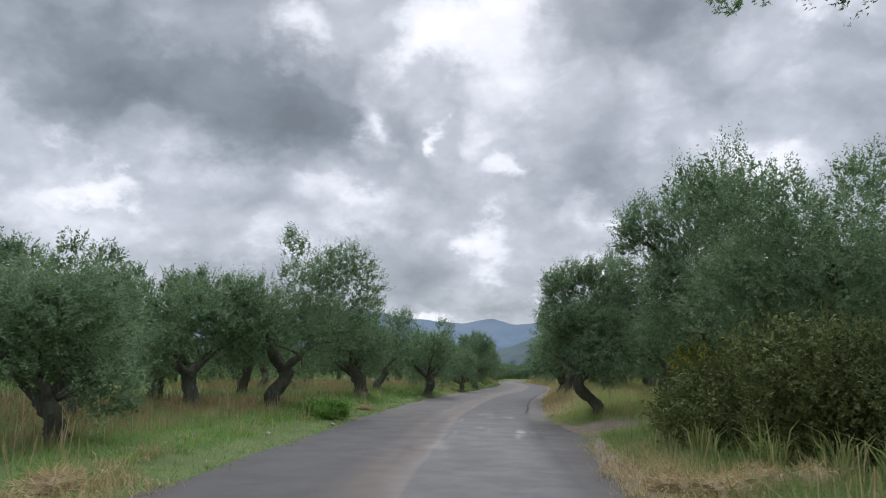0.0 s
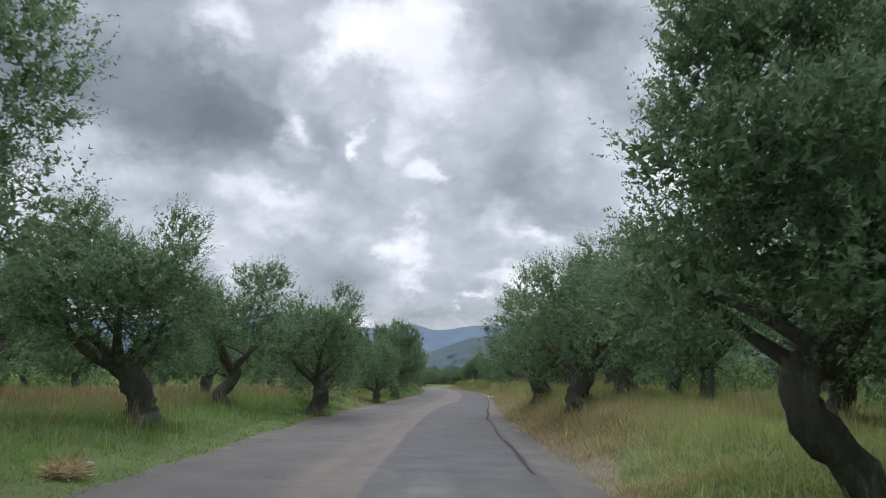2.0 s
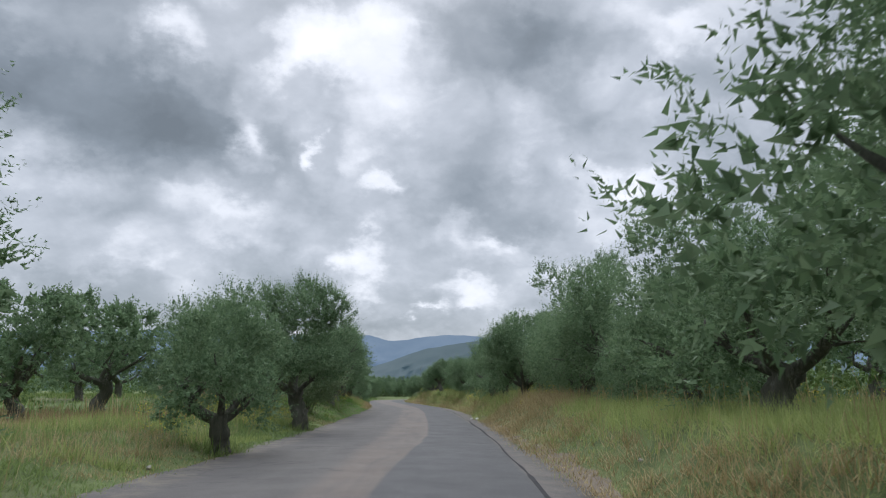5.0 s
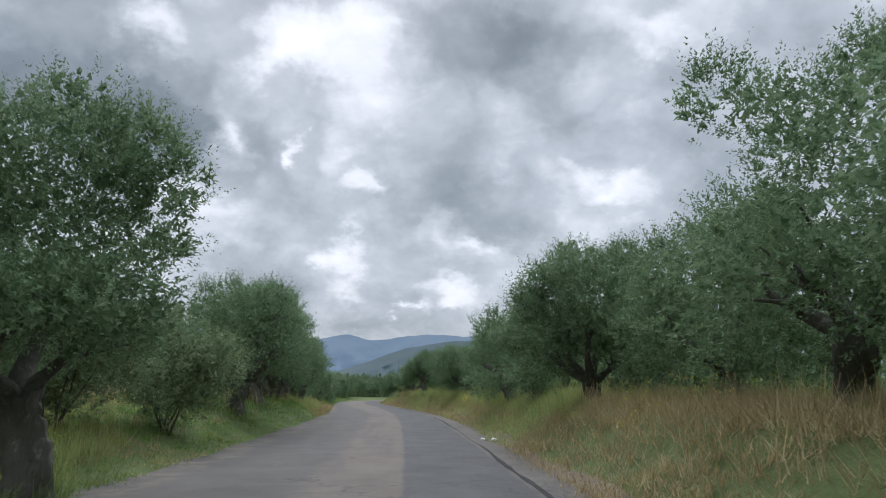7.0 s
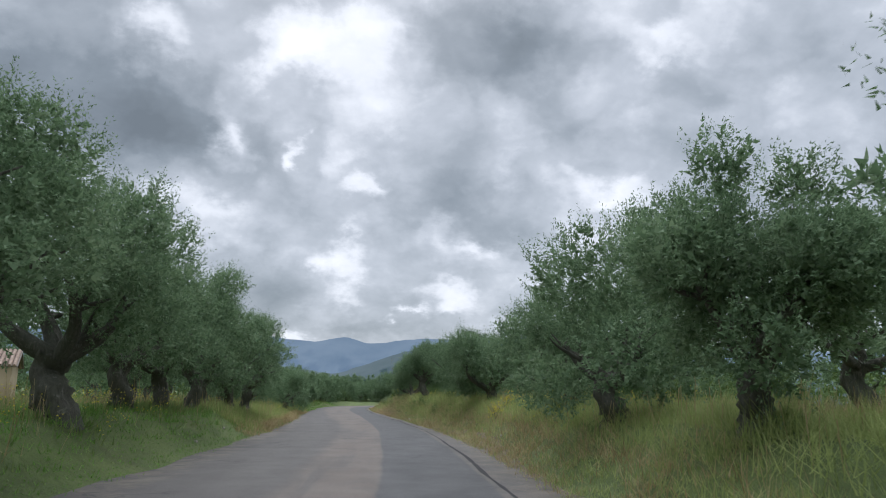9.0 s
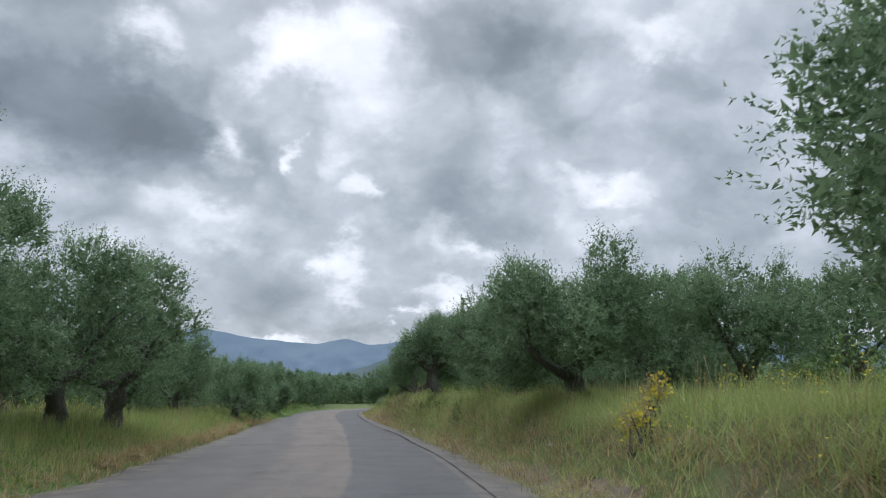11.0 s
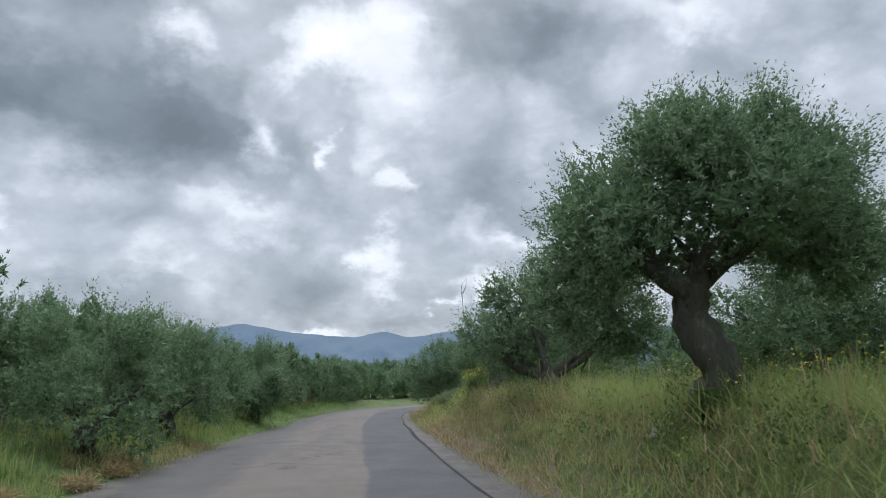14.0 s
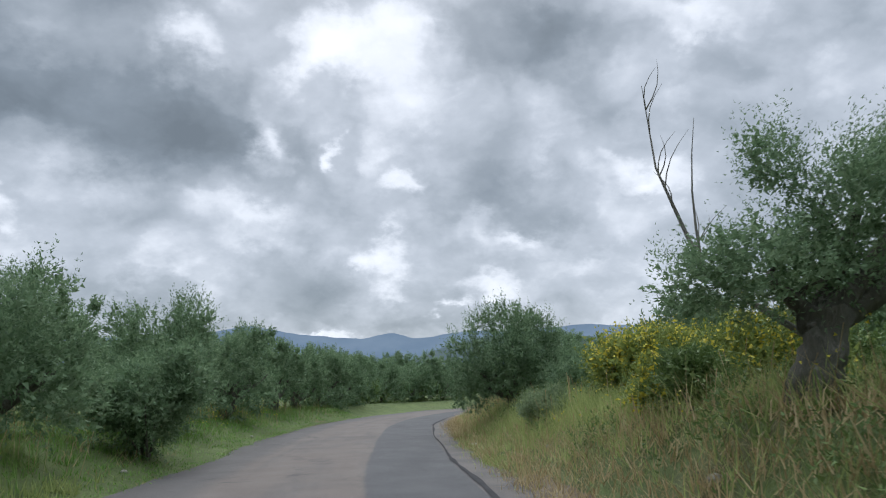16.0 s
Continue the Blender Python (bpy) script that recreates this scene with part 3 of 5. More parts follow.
def shoulder():
    """Bare gritty earth washed along the lane's right edge."""
    rng = np.random.default_rng(41)
    sel = (LINE[:, 1] > -2) & (LINE[:, 1] < 128)
    q, rt, wd = LINE[sel], RIGHT[sel], WIDE_R[sel]
    n = len(q)
    out = np.convolve(rng.normal(size=n + 8), np.ones(9) / 3.0, "valid")
    out = np.clip(0.34 + 0.16 * out, 0.10, 0.8)
    cols = []
    for share, lift in ((-0.25, 0.0), (0.0, 0.03), (0.5, 0.028), (1.0, -0.02)):
        off = HALF * wd + (out * share if share > 0 else share)
        p = q + rt * off[:, None]
        z = np.full(n, -0.05) if share < 0 else ground_z(p[:, 0], p[:, 1]) + lift
        cols.append(np.c_[p, z])
    v = np.stack(cols, 1).reshape(-1, 3)
    i = (np.arange(n - 1)[:, None] * 4 + np.arange(3)[None]).ravel()
    me = mesh_of("shoulder", v, np.stack([i, i + 1, i + 5, i + 4], 1), EARTH, True)
    tagged(new("shoulder", me), "narrow strip of bare tan earth beside the asphalt", "soil", kind="structure")


shoulder()


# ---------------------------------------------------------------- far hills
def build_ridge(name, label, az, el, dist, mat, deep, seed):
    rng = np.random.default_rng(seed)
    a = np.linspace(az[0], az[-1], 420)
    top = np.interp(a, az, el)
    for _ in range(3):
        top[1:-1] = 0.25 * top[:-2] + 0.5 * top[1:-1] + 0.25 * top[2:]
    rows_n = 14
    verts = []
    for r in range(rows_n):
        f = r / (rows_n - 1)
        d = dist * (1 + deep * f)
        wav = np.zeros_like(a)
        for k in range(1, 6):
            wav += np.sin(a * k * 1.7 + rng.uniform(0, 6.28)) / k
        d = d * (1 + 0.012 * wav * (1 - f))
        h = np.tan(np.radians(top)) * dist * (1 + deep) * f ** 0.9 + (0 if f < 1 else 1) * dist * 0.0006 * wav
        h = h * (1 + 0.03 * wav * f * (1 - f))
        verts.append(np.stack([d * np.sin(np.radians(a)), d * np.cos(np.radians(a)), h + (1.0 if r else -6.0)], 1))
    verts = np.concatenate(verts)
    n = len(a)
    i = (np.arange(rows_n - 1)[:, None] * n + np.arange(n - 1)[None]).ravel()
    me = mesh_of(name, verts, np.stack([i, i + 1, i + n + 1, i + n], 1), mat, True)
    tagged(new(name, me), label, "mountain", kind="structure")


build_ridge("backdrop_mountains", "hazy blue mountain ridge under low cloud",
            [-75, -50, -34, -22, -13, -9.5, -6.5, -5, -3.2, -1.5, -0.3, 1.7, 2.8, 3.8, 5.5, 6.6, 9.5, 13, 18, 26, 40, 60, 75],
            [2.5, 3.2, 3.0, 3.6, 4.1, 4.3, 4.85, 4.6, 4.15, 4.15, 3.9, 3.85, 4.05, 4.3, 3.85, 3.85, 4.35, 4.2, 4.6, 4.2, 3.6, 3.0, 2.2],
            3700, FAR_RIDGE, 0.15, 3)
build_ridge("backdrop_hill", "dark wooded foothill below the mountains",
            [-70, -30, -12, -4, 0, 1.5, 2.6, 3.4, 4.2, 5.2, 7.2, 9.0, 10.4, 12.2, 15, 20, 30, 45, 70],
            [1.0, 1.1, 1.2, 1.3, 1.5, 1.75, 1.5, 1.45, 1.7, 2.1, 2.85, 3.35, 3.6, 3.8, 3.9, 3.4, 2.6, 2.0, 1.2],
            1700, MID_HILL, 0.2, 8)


# ---------------------------------------------------------------- olive trees
def olive_frame(x, y, height, radius, lean, rng, squat=1.0, hang=False, upright=False):
    """Where a tree's fork and leaf lumps lie; the base is at the origin."""
    low_tree = (height < 3.45 or hang) and not upright
    fork = np.array([lean[0], lean[1], height * (0.20 if low_tree else 0.25)])
    heart = np.array([lean[0] * 1.25, lean[1] * 1.25, height * (0.50 if low_tree else 0.565)])
    lumps = []
    for k in range(14):
        a = 2.399963 * k + rng.uniform(-0.4, 0.4)
        low = k < 8
        size = radius * (rng.uniform(0.32, 0.46) if low else rng.uniform(0.24, 0.40))
        tall = size * rng.uniform(0.75, 1.05)
        rr = min(radius * (0.62 if low else 0.46) * rng.uniform(0.85, 1.15), radius - size * 0.85)
        zz = heart[2] + height * (rng.uniform(-0.35 if low_tree else -0.27, 0.08) if low else rng.uniform(0.04, 0.35 if hang else 0.29)) * squat
        zz = min(zz, height - tall - 0.22)
        lumps.append((heart[0] + rr * math.cos(a), heart[1] + rr * math.sin(a), zz, size, size, tall))
    lumps.append((heart[0], heart[1], heart[2] - 0.04 * height, radius * 0.56, radius * 0.56, height * 0.20))
    return fork, heart, np.array(lumps)


def tree_trunk(fork, thick, rng, rough=0.42):
    n = 15
    h = np.linspace(0, 1, n)[:, None]
    bend = rng.normal(size=3) * np.array([0.10, 0.10, 0])
    bend = bend * min(1.0, fork[2] / 1.1)
    twist = min(1.0, fork[2] / 1.1) * rng.normal(size=3) * np.array([0.07, 0.07, 0])
    pts = h * fork + np.sin(h * np.pi) * bend * 0.95 + np.sin(2 * h * np.pi) * twist
    pts[0] = (pts[0] - [0, 0, 0.12])
    radii = 0.94 * thick * (1.0 - 0.30 * h[:, 0]) * (1 + 0.34 * np.exp(-h[:, 0] * 7)) * (1 + 0.20 * np.exp(-((h[:, 0] - 1) * 3.2) ** 2))
    radii = radii * (1 + 0.045 * rng.normal(size=n))
    return tube(pts, radii, 18, rough * 0.75, rng)


def tree_limb(start, end, thick, rng, twigs=3):
    n = 7
    h = np.linspace(0, 1, n)[:, None]
    arc = np.array([*(rng.normal(size=2) * 0.14), -0.05]) * np.linalg.norm(end - start)
    pts = start + h * (end - start) + np.sin(h * np.pi) * arc
    pieces = [tube(pts, thick * (1 - 0.72 * h[:, 0]), 6, 0.16, rng)]
    for k in range(twigs):
        j = rng.integers(3, n - 1)
        tip = pts[j] + (end - start) * rng.uniform(0.1, 0.3) + rng.normal(size=3) * 0.24 * np.linalg.norm(end - start) * np.array([1, 1, 0.7]) + np.array([0, 0, 0.2])
        hh = np.linspace(0, 1, 5)[:, None]
        p2 = pts[j] + hh * (tip - pts[j]) + np.sin(hh * np.pi) * rng.normal(size=3) * 0.06
        pieces.append(tube(p2, thick * 0.38 * (1 - 0.8 * hh[:, 0]), 4, 0.1, rng))
    return joined(pieces)


def olive_tree(x, y, height, radius, seed, lean=(0.0, 0.0), thick=0.24, shoots=1100, label="", extra=(), form=(), leaf=OLIVE, group="olive trees along the lane", squat=1.0, size=0.86, hang=False, upright=False, fork_at=0.0, lift=0.0, name="olive_tree"):
    rng = np.random.default_rng(seed)
    shoots = int(shoots * (1.18 if size < 0.9 else 1.0))
    fork, heart, lumps = olive_frame(x, y, height, radius, lean, rng, squat, hang, upright)
    if fork_at:
        fork[2] = fork_at
    if len(form):
        lumps = np.array(form, float)
        heart = lumps[:, :3].mean(0)
    if len(extra):
        lumps = np.concatenate([lumps, np.array(extra, float)])
    heart[2] += lift
    lumps[:, 2] += lift
    fork[2] += min(lift, 0.0)
    tree = new(name)
    tree.location = (x, y, float(ground_z(x, y)[0]) - 0.03)
    tagged(tree, label or "gnarled olive tree with dense grey-green crown", "tree", group)
    part_of("trunk", mesh_of("trunk", *tree_trunk(fork, thick, rng), BARK, True), tree, "gnarled dark grey bark")
    for k in range(5):
        goal = fork + (lumps[k, :3] - fork) * 0.8
        goal[2] = max(goal[2], fork[2] + 0.6 * math.hypot(goal[0] - fork[0], goal[1] - fork[1]))
        part_of("limb", mesh_of("limb", *tree_limb(fork - np.array([0, 0, 0.10]), goal, thick * rng.uniform(0.44, 0.62), rng), BARK, True), tree)
    pieces = [
        sprays(lumps, int(shoots * 1.45), 15, rng, (0.062 * size, 0.10 * size), 0.36, reach=(0.16, 0.38), centre=heart),
        sprays(lumps * np.array([1, 1, 1, 0.76, 0.76, 0.76]), int(shoots * 0.9), 10, rng, (0.11 * size, 0.17 * size), 0.55, reach=(0.10, 0.28), centre=heart),
    ]
    high = lumps[lumps[:, 2] > heart[2] + 0.02 * height]
    if len(high):
        pieces.append(sprays(high * np.array([1, 1, 1, 0.9, 0.9, 0.95]), shoots // 8, 18, rng, (0.07 * size, 0.105 * size), 0.36, 1.2, (0.24, 0.50), centre=heart))
        # upright wands in bunches above the crown
        tops = []
        for k in range(6 + int(3 * radius)):
            c = high[rng.integers(0, len(high))]
            a, r = rng.uniform(0, 6.28), rng.uniform(0.2, 0.9)
            tops.append((c[0] + r * c[3] * math.cos(a), c[1] + r * c[4] * math.sin(a), c[2] + 0.8 * c[5] * math.sqrt(1 - r * r), 0.13, 0.13, 0.1))
        pieces.append(sprays(tops, 9 * len(tops), 17, rng, (0.07 * size, 0.105 * size), 0.38, 1.9, (0.22, 0.55), centre=heart))
    crown = part_of("crown", mesh_of("crown", *joined(pieces), leaf), tree, "grey-green olive leaves")
    crown["kind"] = "stuff"
    return tree


# roadside trees that the lane passes: x, y, height, crown radius, lean, trunk
ROADSIDE = [
    # right of the lane
    (6.0, 33.8, 4.0, 2.2, (0.05, 0.0), 0.29), 
    (6.95, 41.5, 4.05, 2.0, (-0.18, 0.0), 0.30), (10.1, 49.0, 3.94, 2.1, (0.0, 0.0), 0.24), (11.1, 53.5, 4.16, 2.1, (0.0, 0.1), 0.24),
    (11.6, 58.0, 3.88, 2.5, (0.1, 0.0), 0.28), (12.15, 62.2, 5.5, 2.3, (-0.1, 0.0), 0.25),
    (13.8, 81.5, 4.08, 2.0, (-0.1, 0.0), 0.23),
    (14.9, 86.5, 3.75, 2.0, (0.0, 0.0), 0.23),
    (9.0, 43.8, 4.52, 1.9, (0.0, 0.0), 0.24), (9.6, 15.2, 4.8, 2.2, (0.0, 0.0), 0.24), (9.2, 20.0, 4.49, 2.1, (0.0, 0.0), 0.24), (10.2, 36.0, 4.50, 2.0, (0.0, 0.0), 0.22), (10.3, 41.8, 4.02, 1.9, (0.0, 0.0), 0.22), (8.9, 28.5, 3.55, 1.9, (0.0, 0.0), 0.22), (-7.2, 21.5, 4.3, 2.0, (0.0, 0.0), 0.22),
    # left of the lane
    (-9.4, 24.5, 4.7, 2.2, (0.0, 0.0), 0.22), (-7.8, 29.8, 4.8, 2.0, (0.1, 0.0), 0.22), (-12.6, 20.0, 4.7, 2.2, (0.0, 0.0), 0.22),
    (-8.3, 16.6, 4.0, 1.8, (0.0, 0.0), 0.2), (-8.6, 36.0, 4.6, 2.0, (0.0, 0.0), 0.2),
    (-3.1, 38.7, 4.5, 1.9, (0.1, 0.0), 0.20), (-0.7, 41.3, 4.7, 1.9, (0.05, 0.0), 0.25), (-0.75, 45.8, 4.1, 1.7, (0.1, 0.0), 0.22),
    (1.6, 54.8, 3.6, 1.4, (0.0, 0.0), 0.20), (-0.6, 66.0, 4.3, 2.0, (0.0, 0.0), 0.22), 
    (4.6, 86.3, 4.3, 1.8, (0.0, 0.0), 0.22), (4.9, 89.0, 4.2, 1.7, (0.0, 0.0), 0.2), (5.3, 92.1, 4.4, 2.0, (0.0, 0.0), 0.2),
    (5.2, 96.3, 4.2, 1.6, (0.0, 0.0), 0.2), (5.8, 99.0, 4.1, 1.8, (0.0, 0.0), 0.2), (6.3, 101.8, 4.4, 2.05, (0.0, 0.0), 0.22), (4.8, 108.5, 3.4, 1.7, (0.0, 0.0), 0.2),
    (6.0, 112.4, 3.2, 1.6, (0.0, 0.0), 0.2), (7.9, 117.4, 2.8, 1.4, (0.0, 0.0), 0.18), (8.2, 122.0, 2.9, 1.4, (0.0, 0.0), 0.18),
    (7.9, 128.2, 2.6, 1.5, (0.0, 0.0), 0.18), (8.6, 134.5, 2.9, 1.5, (0.0, 0.0), 0.18), (9.2, 140.5, 2.9, 1.5, (0.0, 0.0), 0.18),
    (7.2, 125.2, 3.0, 1.4, (0.0, 0.0), 0.18), (6.4, 131.5, 3.2, 1.6, (0.0, 0.0), 0.18), (7.8, 138.0, 2.8, 1.5, (0.0, 0.0), 0.18),
    (8.8, 144.0, 2.8, 1.5, (0.0, 0.0), 0.18), (10.6, 151.0, 2.7, 1.4, (0.0, 0.0), 0.18), (12.4, 158.5, 2.8, 1.5, (0.0, 0.0), 0.18),
    (5.4, 120.0, 3.0, 1.6, (0.0, 0.0), 0.18), (4.6, 115.0, 3.0, 1.6, (0.0, 0.0), 0.18),
    (10.0, 147.0, 2.9, 1.5, (0.0, 0.0), 0.18), (11.6, 154.5, 3.1, 1.6, (0.0, 0.0), 0.18), (13.4, 162.0, 3.0, 1.6, (0.0, 0.0), 0.18),
    (12.2, 157.0, 2.6, 1.7, (0.0, 0.0), 0.18), (15.0, 164.5, 2.6, 1.8, (0.0, 0.0), 0.18), (17.2, 168.0, 2.7, 1.8, (0.0, 0.0), 0.18),
    (19.8, 171.5, 2.6, 1.8, (0.0, 0.0), 0.18), (22.5, 175.0, 2.7, 1.8, (0.0, 0.0), 0.18), (25.5, 178.0, 2.7, 1.8, (0.0, 0.0), 0.18),
]
for k, (x, y, height, radius, lean, thick) in enumerate(ROADSIDE):
    far = y > 126 or abs(float(aside(x, y)[0][0])) > 6.9
    close = (104 < y < 136 and x > 4) or 27 < y < 30
    dense = int((190 * radius ** 2 + 200) * (0.45 if far and not close else 1.0))
    olive_tree(x, y, height, radius, 100 + k, lean, thick, dense, size=1.4 if far and not close else 0.92, hang=44 < y < 76 or (x > 9 and 76 < y < 100) or y > 126,
               label="gnarled roadside olive tree with dense grey-green crown" if height > 3.4 else "low roadside olive tree with round grey-green crown")

olive_tree(7.1, 6.8, 6.0, 2.0, 296, (0.0, 0.0), 0.28, 1000, "tall olive tree overhanging the lane",
           [(-3.75, 1.0, 5.65, 0.45, 0.45, 0.2), (-2.6, 0.6, 5.7, 0.8, 0.7, 0.4)])
olive_tree(6.3, 12.2, 5.3, 2.2, 297, (-0.1, 0.0), 0.28, 1700, "tall dense olive tree above the bramble thicket",
           [(-1.4, 0.2, 4.45, 0.8, 0.8, 0.65), (-2.1, 0.1, 4.2, 0.5, 0.5, 0.45), (-1.1, 0.0, 3.0, 1.0, 1.0, 0.9), (-0.5, 0.3, 1.9, 0.9, 0.9, 0.8), (1.4, 0.4, 4.4, 0.9, 0.9, 0.7),
            (0.3, 0.0, 2.3, 1.3, 1.2, 1.0), (1.6, 0.0, 2.6, 1.2, 1.2, 1.1), (-0.3, 0.5, 3.3, 1.2, 1.1, 0.9)])
olive_tree(6.3, 17.2, 6.4, 2.2, 298, (0.0, 0.1), 0.22, 1900, "tall dense olive tree reaching over the broom bushes",
           form=[(-0.4, 0.2, 4.4, 1.0, 1.0, 0.7), (1.1, 0.3, 4.6, 1.2, 1.2, 1.1), (0.1, 0.2, 5.3, 1.0, 1.0, 0.75), (-1.75, 0.2, 4.3, 0.45, 0.45, 0.42), (0.4, 0.0, 3.0, 1.1, 1.0, 0.9),
                 (-1.5, 0.1, 4.75, 0.65, 0.65, 0.5), (-1.1, -0.1, 3.2, 0.6, 0.6, 0.65), (1.6, 0.0, 2.8, 1.0, 1.0, 1.0), (-0.9, 0.4, 2.2, 0.8, 0.8, 0.7), (0.2, 0.5, 1.7, 0.9, 0.8, 0.7),
                 (-0.9, 0.2, 3.7, 0.55, 0.55, 0.5), (-0.7, -0.3, 3.4, 0.8, 0.7, 0.7), (-0.3, -0.4, 2.3, 0.8, 0.7, 0.7)], fork_at=3.5)
olive_tree(4.65, 21.9, 4.6, 1.7, 103, (-0.42, 0.0), 0.17, 1800, "gnarled leaning olive tree close to the lane",
           [(-1.15, 0.0, 3.5, 0.45, 0.5, 0.5), (-0.8, 0.0, 4.1, 0.5, 0.5, 0.45), (0.2, 0.0, 4.2, 0.7, 0.7, 0.5), (0.9, 1.3, 3.7, 0.65, 0.65, 0.75), (1.5, 1.7, 4.1, 0.7, 0.7, 0.7), (0.9, 1.2, 4.6, 0.5, 0.5, 0.45), (-0.3, 0.0, 4.2, 0.5, 0.5, 0.42), (-0.5, 0.0, 3.8, 0.5, 0.5, 0.45), (-0.3, 0.0, 2.3, 0.9, 0.9, 0.7)], fork_at=1.3, lift=-0.09)
olive_tree(8.2, 37.7, 4.6, 1.95, 118, (0.0, 0.0), 0.24, 1350, "tall dark olive tree with high crown over the meadow", upright=True, lift=0.76)
olive_tree(19.0, 96.4, 3.4, 1.8, 119, (0.0, 0.0), 0.2, 800, "olive tree with round crown behind the roadside row")
olive_tree(7.2, 23.2, 4.9, 2.0, 117, (0.0, 0.0), 0.24, 1250, "tall olive tree behind the roadside row", [(-0.4, 0.0, 4.6, 0.5, 0.5, 0.5)], upright=True, lift=-0.14)
olive_tree(-5.9, 11.6, 3.1, 1.5, 115, (-0.25, 0.0), 0.17, 1000, "small olive tree with leaning trunk in the meadow", upright=True)
olive_tree(19.4, 100.3, 3.0, 1.9, 116, (0.0, 0.0), 0.2, 700, "low olive tree behind the roadside row", size=1.2)
olive_tree(-5.0, 23.1, 5.0, 2.45, 120, (0.1, 0.0), 0.24, 1750, "spreading olive tree with ragged crown in the meadow",
           [(2.5, 0.0, 3.7, 0.75, 0.75, 0.8), (2.3, 0.2, 4.5, 0.6, 0.6, 0.6), (2.3, -0.2, 2.9, 0.65, 0.6, 0.5), (1.6, 0.3, 4.6, 0.6, 0.6, 0.6), (2.6, 0.1, 2.4, 0.7, 0.7, 0.7), (0.3, 0.2, 5.0, 0.5, 0.5, 0.5)])
olive_tree(-3.2, 31.0, 4.6, 1.9, 121, (-0.5, 0.0), 0.28, 1500, "broad olive tree with a leaning trunk in the meadow",
           [(-2.0, 0.0, 2.9, 0.9, 0.9, 0.8), (-1.6, 0.2, 3.7, 0.8, 0.8, 0.6)])
olive_tree(2.95, 63.9, 4.9, 1.8, 126, (-0.1, 0.0), 0.26, 1650, "thick-trunked old olive tree at the lane's edge",
           [(1.3, 0.0, 3.25, 0.5, 0.5, 0.5), (1.3, -0.2, 2.6, 0.35, 0.35, 0.35), (0.9, 0.2, 3.75, 0.6, 0.6, 0.5), (0.2, 0.0, 4.1, 0.65, 0.6, 0.5), (-1.5, 0.0, 2.25, 0.75, 0.7, 0.6), (-0.9, 0.3, 2.95, 0.8, 0.8, 0.6), (-2.2, 0.2, 3.0, 0.9, 0.8, 0.8), (-1.9, 0.1, 1.9, 0.8, 0.7, 0.6)], lift=0.35)
olive_tree(4.2, 77.4, 4.15, 2.2, 130, (0.1, 0.0), 0.27, 1350, "old olive tree with a high dense crown in lush grass", upright=True, lift=0.05)
olive_tree(4.5, 82.4, 4.35, 2.1, 131, (-0.15, 0.0), 0.32, 1300, "thick-trunked olive tree with a pale hollow in its bark", upright=True, lift=0.35)
olive_tree(13.3, 66.7, 4.25, 1.9, 108, (0.0, 0.0), 0.25, 1350, "tall full olive tree in the row beside the lane",
           [(-1.4, -0.2, 2.2, 0.5, 0.55, 0.45), (0.9, 0.0, 3.4, 0.6, 0.6, 0.5)], hang=True)
olive_tree(12.6, 70.8, 4.35, 1.9, 112, (-0.1, 0.0), 0.22, 1600, "dense roadside olive tree with branches towards the lane",
           [(-1.65, 0.1, 2.3, 0.4, 0.4, 0.35), (-1.4, 0.3, 2.6, 0.6, 0.6, 0.5), (-0.95, 0.2, 3.1, 0.65, 0.65, 0.55), (-0.3, 0.2, 3.6, 0.6, 0.6, 0.5), (-0.9, -0.4, 1.75, 0.6, 0.6, 0.45), (0.7, -0.3, 1.75, 0.65, 0.6, 0.45), (0.0, -0.6, 1.9, 0.6, 0.5, 0.4)], hang=True, lift=-0.25)

olive_tree(13.1, 76.4, 3.2, 1.5, 109, (0.0, 0.0), 0.19, 1150, "bushy olive tree with short dark trunk in tall grass",
           [(-0.3, 0.0, 3.05, 0.35, 0.35, 0.4), (0.8, 0.1, 2.9, 0.45, 0.45, 0.4)], upright=True, lift=-0.12)
olive_tree(16.0, 97.4, 3.25, 1.9, 111, (-0.3, 0.0), 0.21, 1350, "wide olive tree leaning towards the lane",
           [(-1.95, 0.0, 1.5, 0.4, 0.45, 0.45), (-1.5, 0.0, 2.1, 0.4, 0.4, 0.45), (1.5, 0.1, 2.3, 0.5, 0.5, 0.5), (0.75, 0.2, 3.1, 0.65, 0.6, 0.5)], upright=True, lift=-0.14)
olive_tree(16.4, 103.0, 3.5, 2.0, 113, (-0.15, 0.0), 0.23, 1350, "wide olive tree with a low side branch",
           [(-1.85, 0.0, 1.95, 0.45, 0.45, 0.35)], upright=True)

